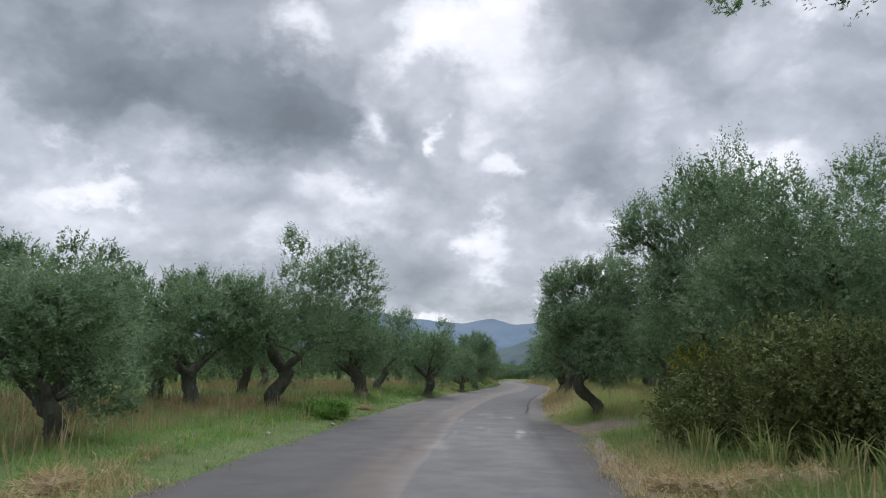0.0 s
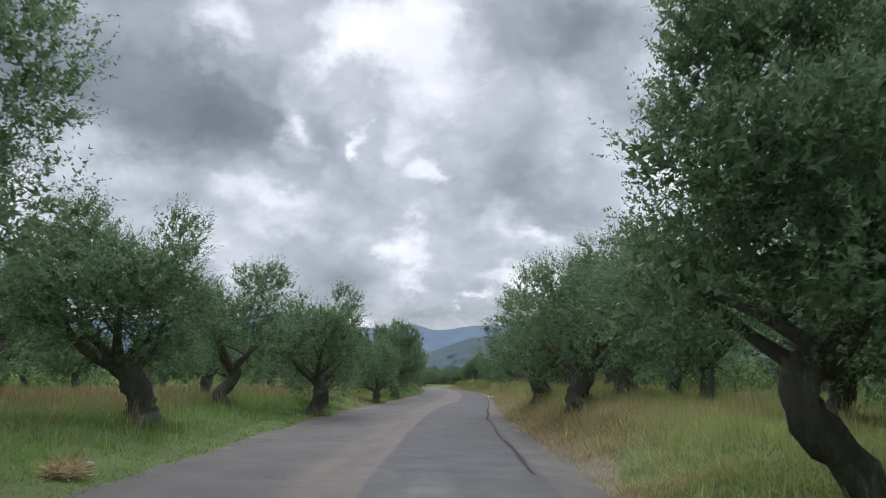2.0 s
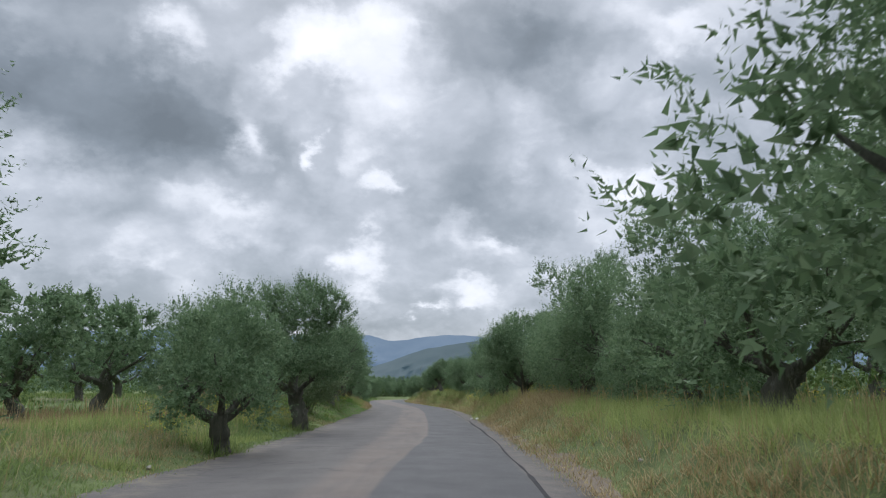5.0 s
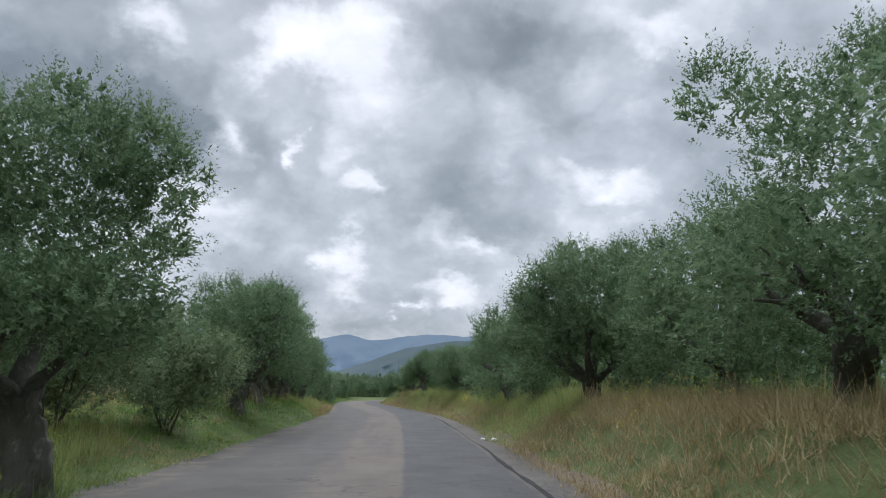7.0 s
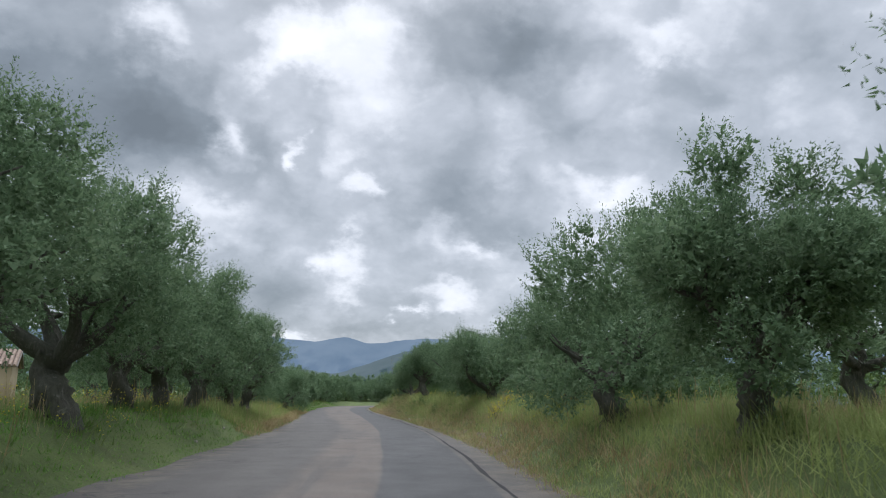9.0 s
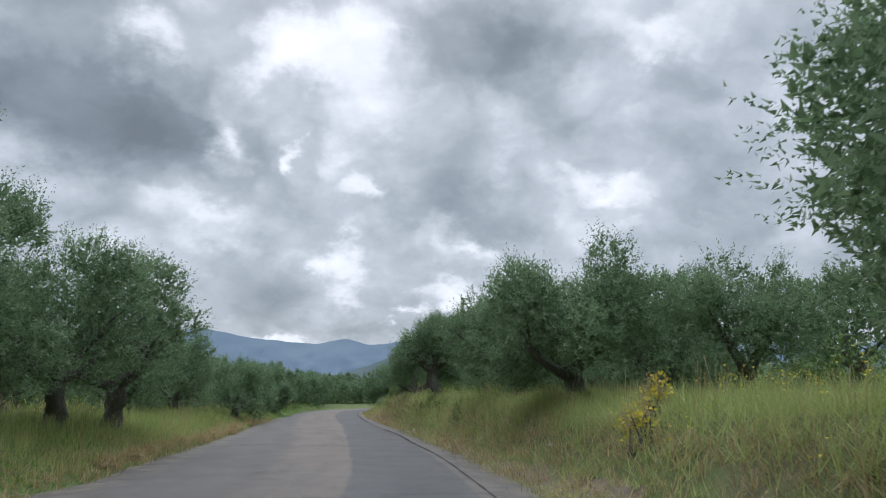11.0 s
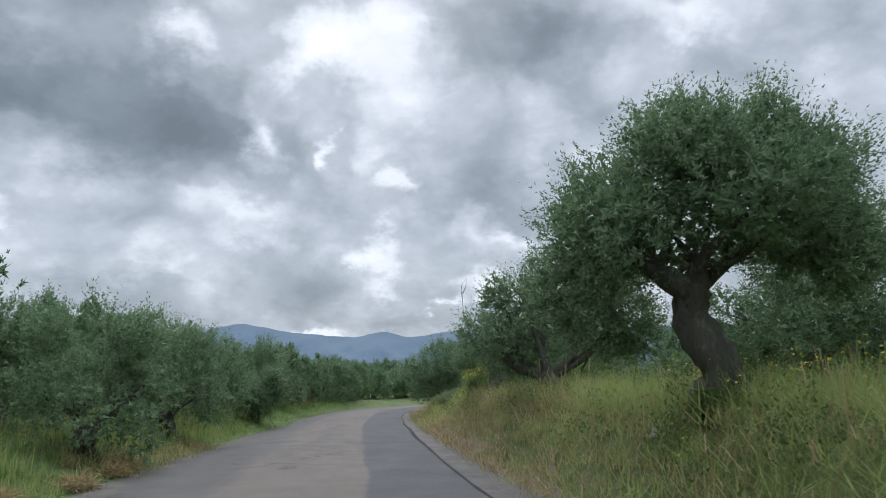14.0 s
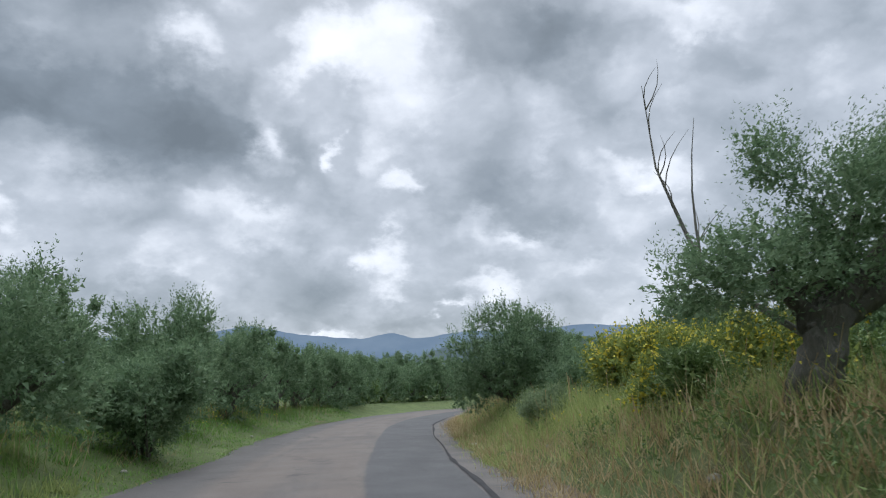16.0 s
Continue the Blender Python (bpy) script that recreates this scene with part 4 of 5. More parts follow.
# the broad old tree with a bare forked trunk on the bank
olive_tree(15.65, 111.2, 4.9, 1.9, 300, (-0.1, 0.0), 0.22, 1650, "broad old olive tree with bare forked trunk on the bank",
           form=[(1.16, 0.11, 1.90, 0.80, 0.85, 0.50), (-0.98, 0.00, 1.75, 0.66, 0.80, 0.60), (0.00, 0.55, 1.95, 0.85, 0.74, 0.50), (0.33, -0.66, 2.05, 0.85, 0.74, 0.50), (-1.20, 0.33, 1.15, 0.50, 0.60, 0.50),
                 (0.66, 0.22, 2.50, 0.74, 0.74, 0.50), (-0.25, -0.22, 2.60, 0.62, 0.70, 0.50), (0.11, 0.33, 2.90, 0.48, 0.53, 0.38), (1.76, 0.22, 1.80, 0.53, 0.53, 0.40), (1.32, 0.00, 2.55, 0.64, 0.64, 0.45), (0.77, 0.00, 2.90, 0.53, 0.53, 0.35), (-0.66, 0.55, 2.15, 0.74, 0.74, 0.60), (1.35, -0.2, 1.45, 0.5, 0.5, 0.32)])
olive_tree(16.1, 118.3, 2.6, 1.9, 301, (-0.05, 0.0), 0.22, 1400, "spreading olive tree with limbs forking near the ground",
           form=[(-1.21, 0.00, 1.23, 0.67, 0.78, 0.50), (-0.45, 0.23, 1.91, 0.62, 0.62, 0.45), (-1.0, -0.1, 1.95, 0.38, 0.4, 0.42), (0.86, 0.00, 1.91, 0.90, 0.90, 0.56), (1.72, 0.23, 1.57, 0.90, 0.90, 0.62), (0.11, 0.57, 1.45, 0.78, 0.78, 0.56),
                 (-0.05, 0.00, 2.42, 0.42, 0.42, 0.39), (1.49, 0.00, 2.36, 0.56, 0.56, 0.39), (0.69, 0.11, 2.47, 0.45, 0.45, 0.34), (-0.57, 0.46, 0.83, 0.62, 0.67, 0.50), (1.3, 0.3, 1.15, 0.75, 0.6, 0.5), (1.9, 0.2, 1.2, 0.6, 0.6, 0.5)], size=0.74)
olive_tree(15.95, 122.8, 2.75, 1.45, 302, (0.05, 0.0), 0.19, 900, "windswept olive tree with thick dark trunk",
           form=[(-0.40, 0.0, 1.00, 0.55, 0.6, 0.32), (0.60, 0.0, 1.70, 0.28, 0.3, 0.32), (1.20, 0.2, 1.75, 0.32, 0.35, 0.4), (1.25, 0.0, 1.20, 0.6, 0.65, 0.4), (1.85, 0.3, 1.30, 0.65, 0.7, 0.5),
                 (0.15, 0.2, 1.10, 0.5, 0.55, 0.32), (-0.72, 0.2, 0.92, 0.3, 0.35, 0.25), (0.65, 0.4, 0.95, 0.5, 0.55, 0.35), (-0.1, 0.1, 1.80, 0.22, 0.22, 0.32), (0.3, -0.2, 1.45, 0.45, 0.4, 0.28)], size=0.6, fork_at=0.7)
olive_tree(16.75, 136.2, 2.75, 1.6, 303, (0.0, 0.0), 0.18, 1100, "low rounded olive tree beside the bend", [(1.25, 0.0, 1.5, 0.55, 0.6, 0.6), (-1.2, 0.0, 1.5, 0.55, 0.6, 0.6), (0.0, 0.0, 2.3, 0.9, 0.8, 0.45), (0.9, -0.2, 0.9, 0.7, 0.6, 0.5), (-0.9, -0.3, 0.9, 0.6, 0.6, 0.5), (0.0, -0.6, 0.8, 0.7, 0.6, 0.5)], hang=True)
olive_tree(19.6, 115.2, 3.3, 2.1, 304, (0.0, 0.0), 0.2, 1300, "wide low olive tree behind the bank")
olive_tree(23.0, 113.5, 3.5, 2.1, 305, (0.0, 0.0), 0.2, 1200, "olive tree with full crown behind the bank")


def grove():
    """The rows behind: a few trees, copied."""
    kinds = []
    for k in range(4):
        kinds.append(olive_tree(0, 0, 4.2, 2.05, 400 + k, (0.1 * (k - 1.5), 0.05), 0.22, 205, "olive tree with full grey-green crown in the grove",
                                group="olive trees of the grove", size=1.9))
    rng = np.random.default_rng(77)
    spots = []
    for off in (-9.5, -16.5, -24):
        for y in np.arange(8, 175, 7.4):
            spots.append((off, y))
    for off in (9.0, 16):
        for y in np.arange(20, 106, 7.0):
            spots.append((off, y))
    for off, y in ((15, 128), (20, 122), (24, 133), (16, 141), (20, 147), (25, 141), (14, 150), (30, 126), (11, 145)):
        spots.append((off, y))
    spots = [(off, y, True) for off, y in spots]
    spots += [(x, y, False) for x, y in ((13, 170), (16, 176), (20, 182), (10, 177), (24, 188), (7, 169), (3, 174), (-2, 168), (12, 186), (17, 190), (30, 186), (36, 182), (23, 152), (27, 158), (33, 163))]
    used = 0
    for off, y, beside in spots:
        y = y + rng.uniform(-1.5, 1.5)
        x = (float(np.interp(y, LINE[:, 1], LINE[:, 0])) if beside else 0.0) + off + rng.uniform(-1.2, 1.2)
        size = rng.uniform(0.8, 1.12) * (0.78 if y > 104 else 1.0)
        if -14 < x < -3 and (98 < y < 118 or y < 38) or (x > 10 and beside and math.hypot(x - 19, y - 97) < 4):
            continue
        m = pose(x, y, float(ground_z(x, y)[0]) - 0.03, 0, 0, rng.uniform(0, 360)) @ Matrix.Diagonal((size, size, size * rng.uniform(0.9, 1.08), 1))
        if used < 4:
            kinds[used].matrix_basis = m
        else:
            copy_thing(kinds[rng.integers(0, 4)], Matrix.LocRotScale(m.translation, m.to_quaternion(), None) @ Matrix.Diagonal((1, 1, 1, 1)))
        used += 1


grove()


def far_woods():
    """Trees beyond the grove, too far off to tell apart."""
    rng = np.random.default_rng(55)
    spots = []
    for y in np.arange(-5, 190, 4.2):
        mid = float(np.interp(y, LINE[:, 1], LINE[:, 0]))
        spots.append((mid - rng.uniform(40, 48), y + rng.uniform(-2, 2)))
        if y > 8:
            spots.append((mid + rng.uniform(30, 38), y + rng.uniform(-2, 2)))
    for x in np.arange(-60, 100, 4.0):
        spots.append((x + rng.uniform(-2, 2), 196 + rng.uniform(-8, 8)))
        spots.append((x * 1.3 + rng.uniform(-2, 2), 240 + rng.uniform(-10, 10)))
    lumps = []
    for x, y in spots:
        z = float(ground_z(x, y)[0])
        for k in range(3):
            r = rng.uniform(1.5, 2.3)
            lumps.append((x + rng.uniform(-1.6, 1.6), y + rng.uniform(-1.6, 1.6), z + rng.uniform(0.3, 2.3), r, r, rng.uniform(1.1, 1.6)))
    v, f = sprays(lumps, 9000, 8, rng, (0.42, 0.66), 0.6, 0.5, (0.3, 0.7))
    tagged(new("far_woods", mesh_of("far_woods", v, f, OLIVE)), "grey-green olive woods beyond the grove", "woods", kind="stuff")


far_woods()


def undergrowth():
    """Rank suckers and scrub that close the view between the trunks."""
    rng = np.random.default_rng(66)
    lumps = []
    for k in range(420):
        y = rng.uniform(18, 165)
        off = rng.uniform(9.5, 27) if rng.random() < 0.66 else -rng.uniform(13, 30)
        if off > 0 and y > 104:
            off += 3
        x = float(np.interp(y, LINE[:, 1], LINE[:, 0])) + off
        if -16 < x < -2 and 94 < y < 118:
            continue
        r = rng.uniform(0.8, 1.5)
        lumps.append((x, y, float(ground_z(x, y)[0]) + rng.uniform(0.25, 0.8), r, r, rng.uniform(0.5, 1.0)))
    # thicket along the outside of the far bend
    for k in np.flatnonzero((LINE[:, 1] > 138) & (LINE[:, 1] < 171))[::3]:
        for j in range(2):
            q = LINE[k] - RIGHT[k] * (HALF + rng.uniform(2.2, 5.5))
            r = rng.uniform(0.7, 1.1)
            lumps.append((q[0], q[1], float(ground_z(q[0], q[1])[0]) + rng.uniform(0.2, 0.7), r, r, rng.uniform(0.5, 0.8)))
    v, f = sprays(lumps, 14000, 8, rng, (0.16, 0.26), 0.5, 0.7, (0.25, 0.5))
    tagged(new("undergrowth", mesh_of("undergrowth", v, f, SHRUB)), "rank green scrub between the olive trunks", "undergrowth", kind="stuff")


undergrowth()


# ---------------------------------------------------------------- shrubs and weeds
def shrub(name, x, y, height, radius, seed, leaf, label, category="bush", count=700, size=1.0, rise=0.7, bloom=0, stretch=(1, 1)):
    rng = np.random.default_rng(seed)
    lumps = []
    for k in range(9):
        a = 2.4 * k + rng.uniform(-0.4, 0.4)
        rr = radius * rng.uniform(0.2, 0.72)
        s = radius * rng.uniform(0.32, 0.5)
        lumps.append((rr * math.cos(a) * stretch[0], rr * math.sin(a) * stretch[1], height * rng.uniform(0.25, 0.72), s, s, height * rng.uniform(0.22, 0.34)))
    lumps.append((0, 0, height * 0.42, radius * 0.6, radius * 0.6, height * 0.42))
    bush = new(name)
    bush.location = (x, y, float(ground_z(x, y)[0]) - 0.02)
    tagged(bush, label, category)
    for k in range(6):
        goal = np.array(lumps[k][:3]) * np.array([0.9, 0.9, 1.1])
        h = np.linspace(0, 1, 5)[:, None]
        foot = np.array([rng.uniform(-0.15, 0.15), rng.uniform(-0.15, 0.15), -0.06])
        line = foot + h * (goal - foot) + np.sin(h * np.pi) * rng.normal(size=3) * 0.08
        part_of("stem", mesh_of("stem", *tube(line, 0.03 * (1 - 0.7 * h[:, 0]), 5), BARK, True), bush)
    k = min(1.0, height / 0.9)
    pieces = [sprays(lumps, int(count * 1.25), 12, rng, (0.06 * size, 0.11 * size), 0.42, rise, (0.2 * k, 0.42 * k)),
              sprays(np.array(lumps) * np.array([1, 1, 1, 0.7, 0.7, 0.7]), count // 2, 9, rng, (0.12 * size, 0.18 * size), 0.55, rise, (0.2 * k, 0.42 * k))]
    part_of("foliage", mesh_of("foliage", *joined(pieces), leaf), bush)["kind"] = "stuff"
    if bloom:
        flowers = sprays(np.array(lumps) * np.array([1, 1, 1.05, 1.02, 1.02, 1.02]), bloom * 3, 8, rng, (0.045, 0.075), 0.85, 1.0, (0.2 * k, 0.4 * k))
        part_of("blossom", mesh_of("blossom", *flowers, BROOM), bush, "small yellow flowers")["kind"] = "stuff"
    return bush


shrub("bramble_thicket", 5.6, 10.3, 2.1, 2.0, 501, BRAMBLE, "tangled bramble thicket with drying leaves beside the lane", count=2200, size=0.8)
shrub("bramble_thicket", 4.75, 12.4, 1.6, 1.25, 512, BRAMBLE, "low bramble thicket spilling onto the verge", count=1300, size=0.8)
shrub("bramble_thicket", 6.6, 7.6, 2.0, 1.7, 502, BRAMBLE, "tangled bramble thicket with drying leaves beside the lane", count=1500, size=0.85)
shrub("broom_bush", 6.9, 14.6, 2.4, 1.2, 503, BROOM_GREEN, "yellow flowering broom bush under the olive trees", bloom=240)
shrub("broom_bush", 6.5, 16.7, 2.1, 1.1, 504, BROOM_GREEN, "yellow flowering broom bush under the olive trees", bloom=220)
shrub("broom_bush", 17.0, 128.5, 1.0, 0.8, 505, BROOM_GREEN, "yellow flowering broom bush on the bank", bloom=170)
shrub("broom_bush", 18.2, 130.0, 1.2, 1.2, 506, BROOM_GREEN, "yellow flowering broom bush on the bank", bloom=200)
shrub("leafy_bush", 9.2, 131.0, 1.8, 1.0, 507, OLIVE, "dense grey-green bush at the lane's edge", count=900)
shrub("leafy_bush", 3.2, 71.6, 2.9, 1.5, 508, OLIVE_YOUNG, "pale leafy young olive bush beside the lane", count=1100, rise=1.1)
shrub("leafy_bush", 1.7, 69.2, 2.8, 1.5, 509, OLIVE_YOUNG, "pale leafy young olive bush beside the lane", count=1000, rise=1.1)
shrub("leafy_bush", -3.1, 20.6, 0.42, 0.75, 511, GRASS_LUSH, "low spreading green weed in the meadow", count=420, size=0.9, rise=0.9)
shrub("leafy_bush", 6.05, 33.7, 0.2, 0.2, 513, SHRUB, "leafy suckers round an olive trunk", count=300)
shrub("leafy_bush", 15.7, 96.7, 0.18, 0.2, 515, SHRUB, "low green shrub round an olive trunk", count=160)
shrub("leafy_bush", 15.5, 110.9, 0.16, 0.2, 516, SHRUB, "leafy suckers round an olive trunk", count=200)
shrub("broom_bush", 16.0, 125.6, 0.5, 0.28, 524, BROOM_GREEN, "low yellow flowering broom bush on the bank", count=220, size=0.7, bloom=60)
shrub("broom_bush", 17.05, 125.1, 0.95, 0.6, 525, BROOM_GREEN, "yellow flowering broom bush on the bank", count=650, size=0.7, bloom=70)
shrub("leafy_bush", 15.95, 124.7, 0.5, 0.3, 526, SHRUB, "dark green weeds in front of the broom", count=350, size=0.7)
shrub("leafy_bush", 17.9, 133.6, 1.3, 0.9, 527, OLIVE, "grey-green bush beside a rounded olive tree", count=700, size=0.8)
shrub("leafy_bush", 16.1, 130.7, 0.6, 0.6, 528, OLIVE_YOUNG, "pale grey-green low bush on the verge", count=420, size=0.7, rise=1.1)
shrub("leafy_bush", 19.5, 128.5, 1.3, 1.5, 518, SHRUB, "rounded green shrub behind the bank", count=700)
shrub("leafy_bush", 20.5, 134.0, 1.5, 1.6, 519, SHRUB, "rounded green shrub behind the bank", count=700)
shrub("leafy_bush", 21.0, 139.0, 1.7, 1.8, 520, OLIVE, "rounded green shrub behind the bank", count=700)
shrub("leafy_bush", 18.0, 140.5, 1.2, 1.2, 521, OLIVE, "rounded green shrub behind the bank", count=600)

shrub("flowering_weed", 14.5, 91.9, 0.6, 0.2, 522, STRAW, "tall drying weed with yellow flower heads on the verge", "weed", count=40, size=0.4, rise=1.8, bloom=9)
shrub("flowering_weed", 15.0, 92.5, 0.6, 0.2, 523, STRAW, "tall drying weed with yellow flower heads on the verge", "weed", count=40, size=0.4, rise=1.8, bloom=9)


def dead_tree():
    rng = np.random.default_rng(31)
    tree = new("dead_tree")
    x, y = 16.60, 123.5
    z = float(ground_z(x, y)[0])
    tree.location = (x, y, z - 0.05)
    tagged(tree, "bare dead sapling with two thin pale stems", "tree")
    top = 4.12 - z
    spine = [(0, 0, 0), (-0.10, 0.15, 0.6), (-0.86, 0.45, 1.2), (-1.0, 0.55, 1.7), (-1.16, 0.65, 2.25), (-1.22, 0.7, top)]
    part_of("trunk", mesh_of("trunk", *tube(spine, [0.04, 0.034, 0.026, 0.018, 0.011, 0.003], 7, 0.15, rng), DEAD, True), tree)
    for k in range(11):
        j = 2 + k % 3
        start = np.array(spine[j]) + (np.array(spine[j + 1]) - np.array(spine[j])) * rng.random()
        tip = start + np.array([rng.uniform(-0.28, 0.3), rng.uniform(-0.2, 0.2), rng.uniform(0.3, 0.62)])
        if k == 0:
            tip = np.array([-0.76, 0.6, top - 0.35])
        h = np.linspace(0, 1, 5)[:, None]
        p = start + h * (tip - start) + np.sin(h * np.pi) * np.array([0.06 * (1 if k % 2 else -1), 0, 0])
        part_of("branch", mesh_of("branch", *tube(p, (0.016 if k == 0 else 0.008) * (1 - 0.85 * h[:, 0]), 5), DEAD, True), tree)


dead_tree()


# ---------------------------------------------------------------- low building in the grove
def box(bm, size, at):
    bmesh.ops.create_cube(bm, size=1.0, matrix=Matrix.Translation(at) @ Matrix.Diagonal((*size, 1)))


def shed():
    house = new("shed")
    x, y = -8.2, 111.0
    house.matrix_basis = pose(x, y, float(ground_z(x, y)[0]), 0, 0, 14)
    tagged(house, "low ochre rendered shed with clay tile roof", "shed")
    w, d, h = 4.6, 3.6, 1.75
    for size, at in (((w, 0.22, h), (0, -d / 2, h / 2)), ((w, 0.22, h), (0, d / 2, h / 2)), ((0.22, d - 0.22, h), (-w / 2 + 0.11, 0, h / 2)), ((0.22, d - 0.22, h), (w / 2 - 0.11, 0, h / 2))):
        bm = bmesh.new()
        box(bm, size, at)
        bmesh.ops.bevel(bm, geom=bm.edges[:], offset=0.02, segments=1, affect="EDGES")
        part("wall", bm, WALL, house)
    bm = bmesh.new()
    box(bm, (0.8, 0.05, 1.5), (1.1, -d / 2 - 0.11, 0.75))
    part("door", bm, WOOD, house, "grey plank door")
    slope = math.atan2(0.75, d / 2)
    run = math.hypot(0.75, d / 2) + 0.25
    for sgn in (-1, 1):
        bm = bmesh.new()
        box(bm, (w + 0.5, run, 0.05), (0, 0, 0))
        roof = part("roof", bm, WOOD, house)
        roof.matrix_basis = Matrix.Translation((0, sgn * (d / 4 + 0.08), h + 0.36)) @ Matrix.Rotation(-sgn * slope, 4, "X")
        bm = bmesh.new()
        bmesh.ops.create_cone(bm, cap_ends=True, segments=10, radius1=0.10, radius2=0.085, depth=0.46, matrix=Matrix.Rotation(radians(90), 4, "X"))
        tile_me = bpy.data.meshes.new("tile")
        bm.to_mesh(tile_me)
        bm.free()
        tile_me.materials.append(TILE)
        for i in range(24):
            for j in range(5):
                t = part_of("tile", tile_me, roof)
                t.location = (-(w + 0.5) / 2 + 0.11 + i * 0.21, -run / 2 + 0.22 + j * 0.42, 0.05 + 0.012 * (j % 2))


shed()


# ---------------------------------------------------------------- litter and stones
def lump(name, x, y, size, mat, seed, label, category, flat=0.5):
    rng = np.random.default_rng(seed)
    bm = bmesh.new()
    bmesh.ops.create_icosphere(bm, subdivisions=2, radius=1.0)
    for v in bm.verts:
        v.co *= 1 + 0.22 * noise.noise(v.co * 1.6 + Vector((seed, 0, 0)))
        v.co = Vector((v.co.x * size, v.co.y * size * 0.75, v.co.z * size * flat))
    ob = new(name, bpy.data.meshes.new(name))
    bm.to_mesh(ob.data)
    bm.free()
    ob.data.materials.append(mat)
    ob.matrix_basis = pose(x, y, max(float(ground_z(x, y)[0]), 0.0) + size * flat * 0.7, 0, 0, rng.uniform(0, 360))
    tagged(ob, label, category)


for k, (x, y, s) in enumerate(((10.85, 74.4, 0.07), (11.06, 74.0, 0.09), (15.28, 133.5, 0.08), (14.45, 108.8, 0.06), (14.3, 109.2, 0.05))):
    lump("litter", x, y, s, PAPER, 60 + k, "crumpled white paper litter on the verge", "litter")


def hay_heap(x, y, size, seed):
    """A raked heap of cut hay: a dark core under loose dry blades."""
    rng = np.random.default_rng(seed)
    heap = new("hay_heap")
    z = float(ground_z(x, y)[0])
    heap.location = (x, y, z)
    tagged(heap, "small raked heap of dry hay at the lane's edge", "hay")
    bm = bmesh.new()
    bmesh.ops.create_icosphere(bm, subdivisions=2, radius=1.0)
    for v in bm.verts:
        v.co *= 1 + 0.3 * noise.noise(v.co * 1.5 + Vector((seed, 0, 0)))
        v.co = Vector((v.co.x * size * 0.8, v.co.y * size * 1.2, v.co.z * size * 0.42 + size * 0.12))
    part("core", bm, HAY, heap)
    n = 420
    d = unit(rng.normal(size=(n, 3)))
    d[:, 2] = np.abs(d[:, 2])
    base = d * np.array([0.8, 1.2, 0.45]) * size + np.array([0, 0, size * 0.1])
    way = unit(rng.normal(size=(n, 3)) * np.array([1, 1, 0.35]) + d * 0.5)
    part_of("loose_hay", mesh_of("loose_hay", *leaves(base, way, rng.uniform(0.12, 0.28, n), np.full(n, 0.014), rng), DRY_HAY), heap)["kind"] = "stuff"


rng_h = np.random.default_rng(14)
for k in range(15):
    y = 96.5 + 1.5 * k + rng_h.uniform(-0.5, 0.5)
    x = edge_x(y, -1) - rng_h.uniform(0.1, 0.45)
    hay_heap(x, y, rng_h.uniform(0.14, 0.26), 700 + k)
for k, (x, y, size) in enumerate(((-4.05, 8.0, 0.32), (-2.5, 25.4, 0.24), (2.75, 8.9, 0.3), (3.2, 8.4, 0.36), (3.75, 8.8, 0.4), (4.3, 8.5, 0.38))):
    hay_heap(x, y, size, 730 + k)
rng_s = np.random.default_rng(9)
for k in range(26):
    y = rng_s.uniform(10, 140)
    sgn = rng_s.choice([-1, 1])
    x = edge_x(y, sgn) + sgn * rng_s.uniform(0.1, 0.9)
    lump("stone", x, y, rng_s.uniform(0.03, 0.075), STONE, 90 + k, "small pale stone on the verge", "stone", 0.6)


# ---------------------------------------------------------------- grass
def blades(x, y, tall, width, per, spread, lean, rng, head=False, far=False):
    """Tufts of bent blades."""
    n = len(x)
    z = ground_z(x, y)
    cx = np.repeat(x, per) + rng.normal(size=n * per) * spread
    cy = np.repeat(y, per) + rng.normal(size=n * per) * spread
    cz = np.repeat(z, per) - 0.02
    h = np.repeat(tall, per) * rng.uniform(0.55, 1.1, n * per)
    a = rng.uniform(0, 6.283, n * per)
    b = a + rng.uniform(0.8, 2.3, n * per)
    tilt = rng.uniform(0.1, 1.0, n * per) * lean
    dx, dy = np.cos(a) * tilt, np.sin(a) * tilt
    sx, sy = np.cos(b) * width * 0.5, np.sin(b) * width * 0.5
    foot = np.stack([cx, cy, cz], 1)
    side = np.stack([sx, sy, 0 * sx], 1)
    mid = foot + np.stack([dx * h * 0.38, dy * h * 0.38, h * 0.58], 1)
    tip = foot + np.stack([dx * h, dy * h, h * (1 - 0.28 * tilt)], 1)
    if head:
        v = np.stack([foot - side * 0.5, foot + side * 0.5, tip + side * 0.9, tip - side * 0.9], 1)
        return v.reshape(-1, 3), np.arange(4 * n * per).reshape(-1, 4)
    if far:
        v = np.stack([foot - side, foot + side, tip], 1)
        return v.reshape(-1, 3), np.arange(3 * n * per).reshape(-1, 3)
    v = np.stack([foot - side, foot + side, mid + side * 0.7, mid - side * 0.7, tip], 1)
    k = np.arange(n * per)[:, None] * 5
    tri = np.concatenate([k + np.array([[0, 1, 2]]), k + np.array([[0, 2, 3]]), k + np.array([[3, 2, 4]])])
    return v.reshape(-1, 3), tri


def patchy(x, y, scale, seed):
    """A smooth value of about -1 to 1 over the land."""
    r = np.random.default_rng(seed)
    v = np.zeros(len(x))
    for k in range(6):
        a, f, p = r.uniform(0, 6.28), scale * r.uniform(0.6, 1.9), r.uniform(0, 6.28)
        v += np.sin((np.cos(a) * x + np.sin(a) * y) * f + p)
    return v / 2.6


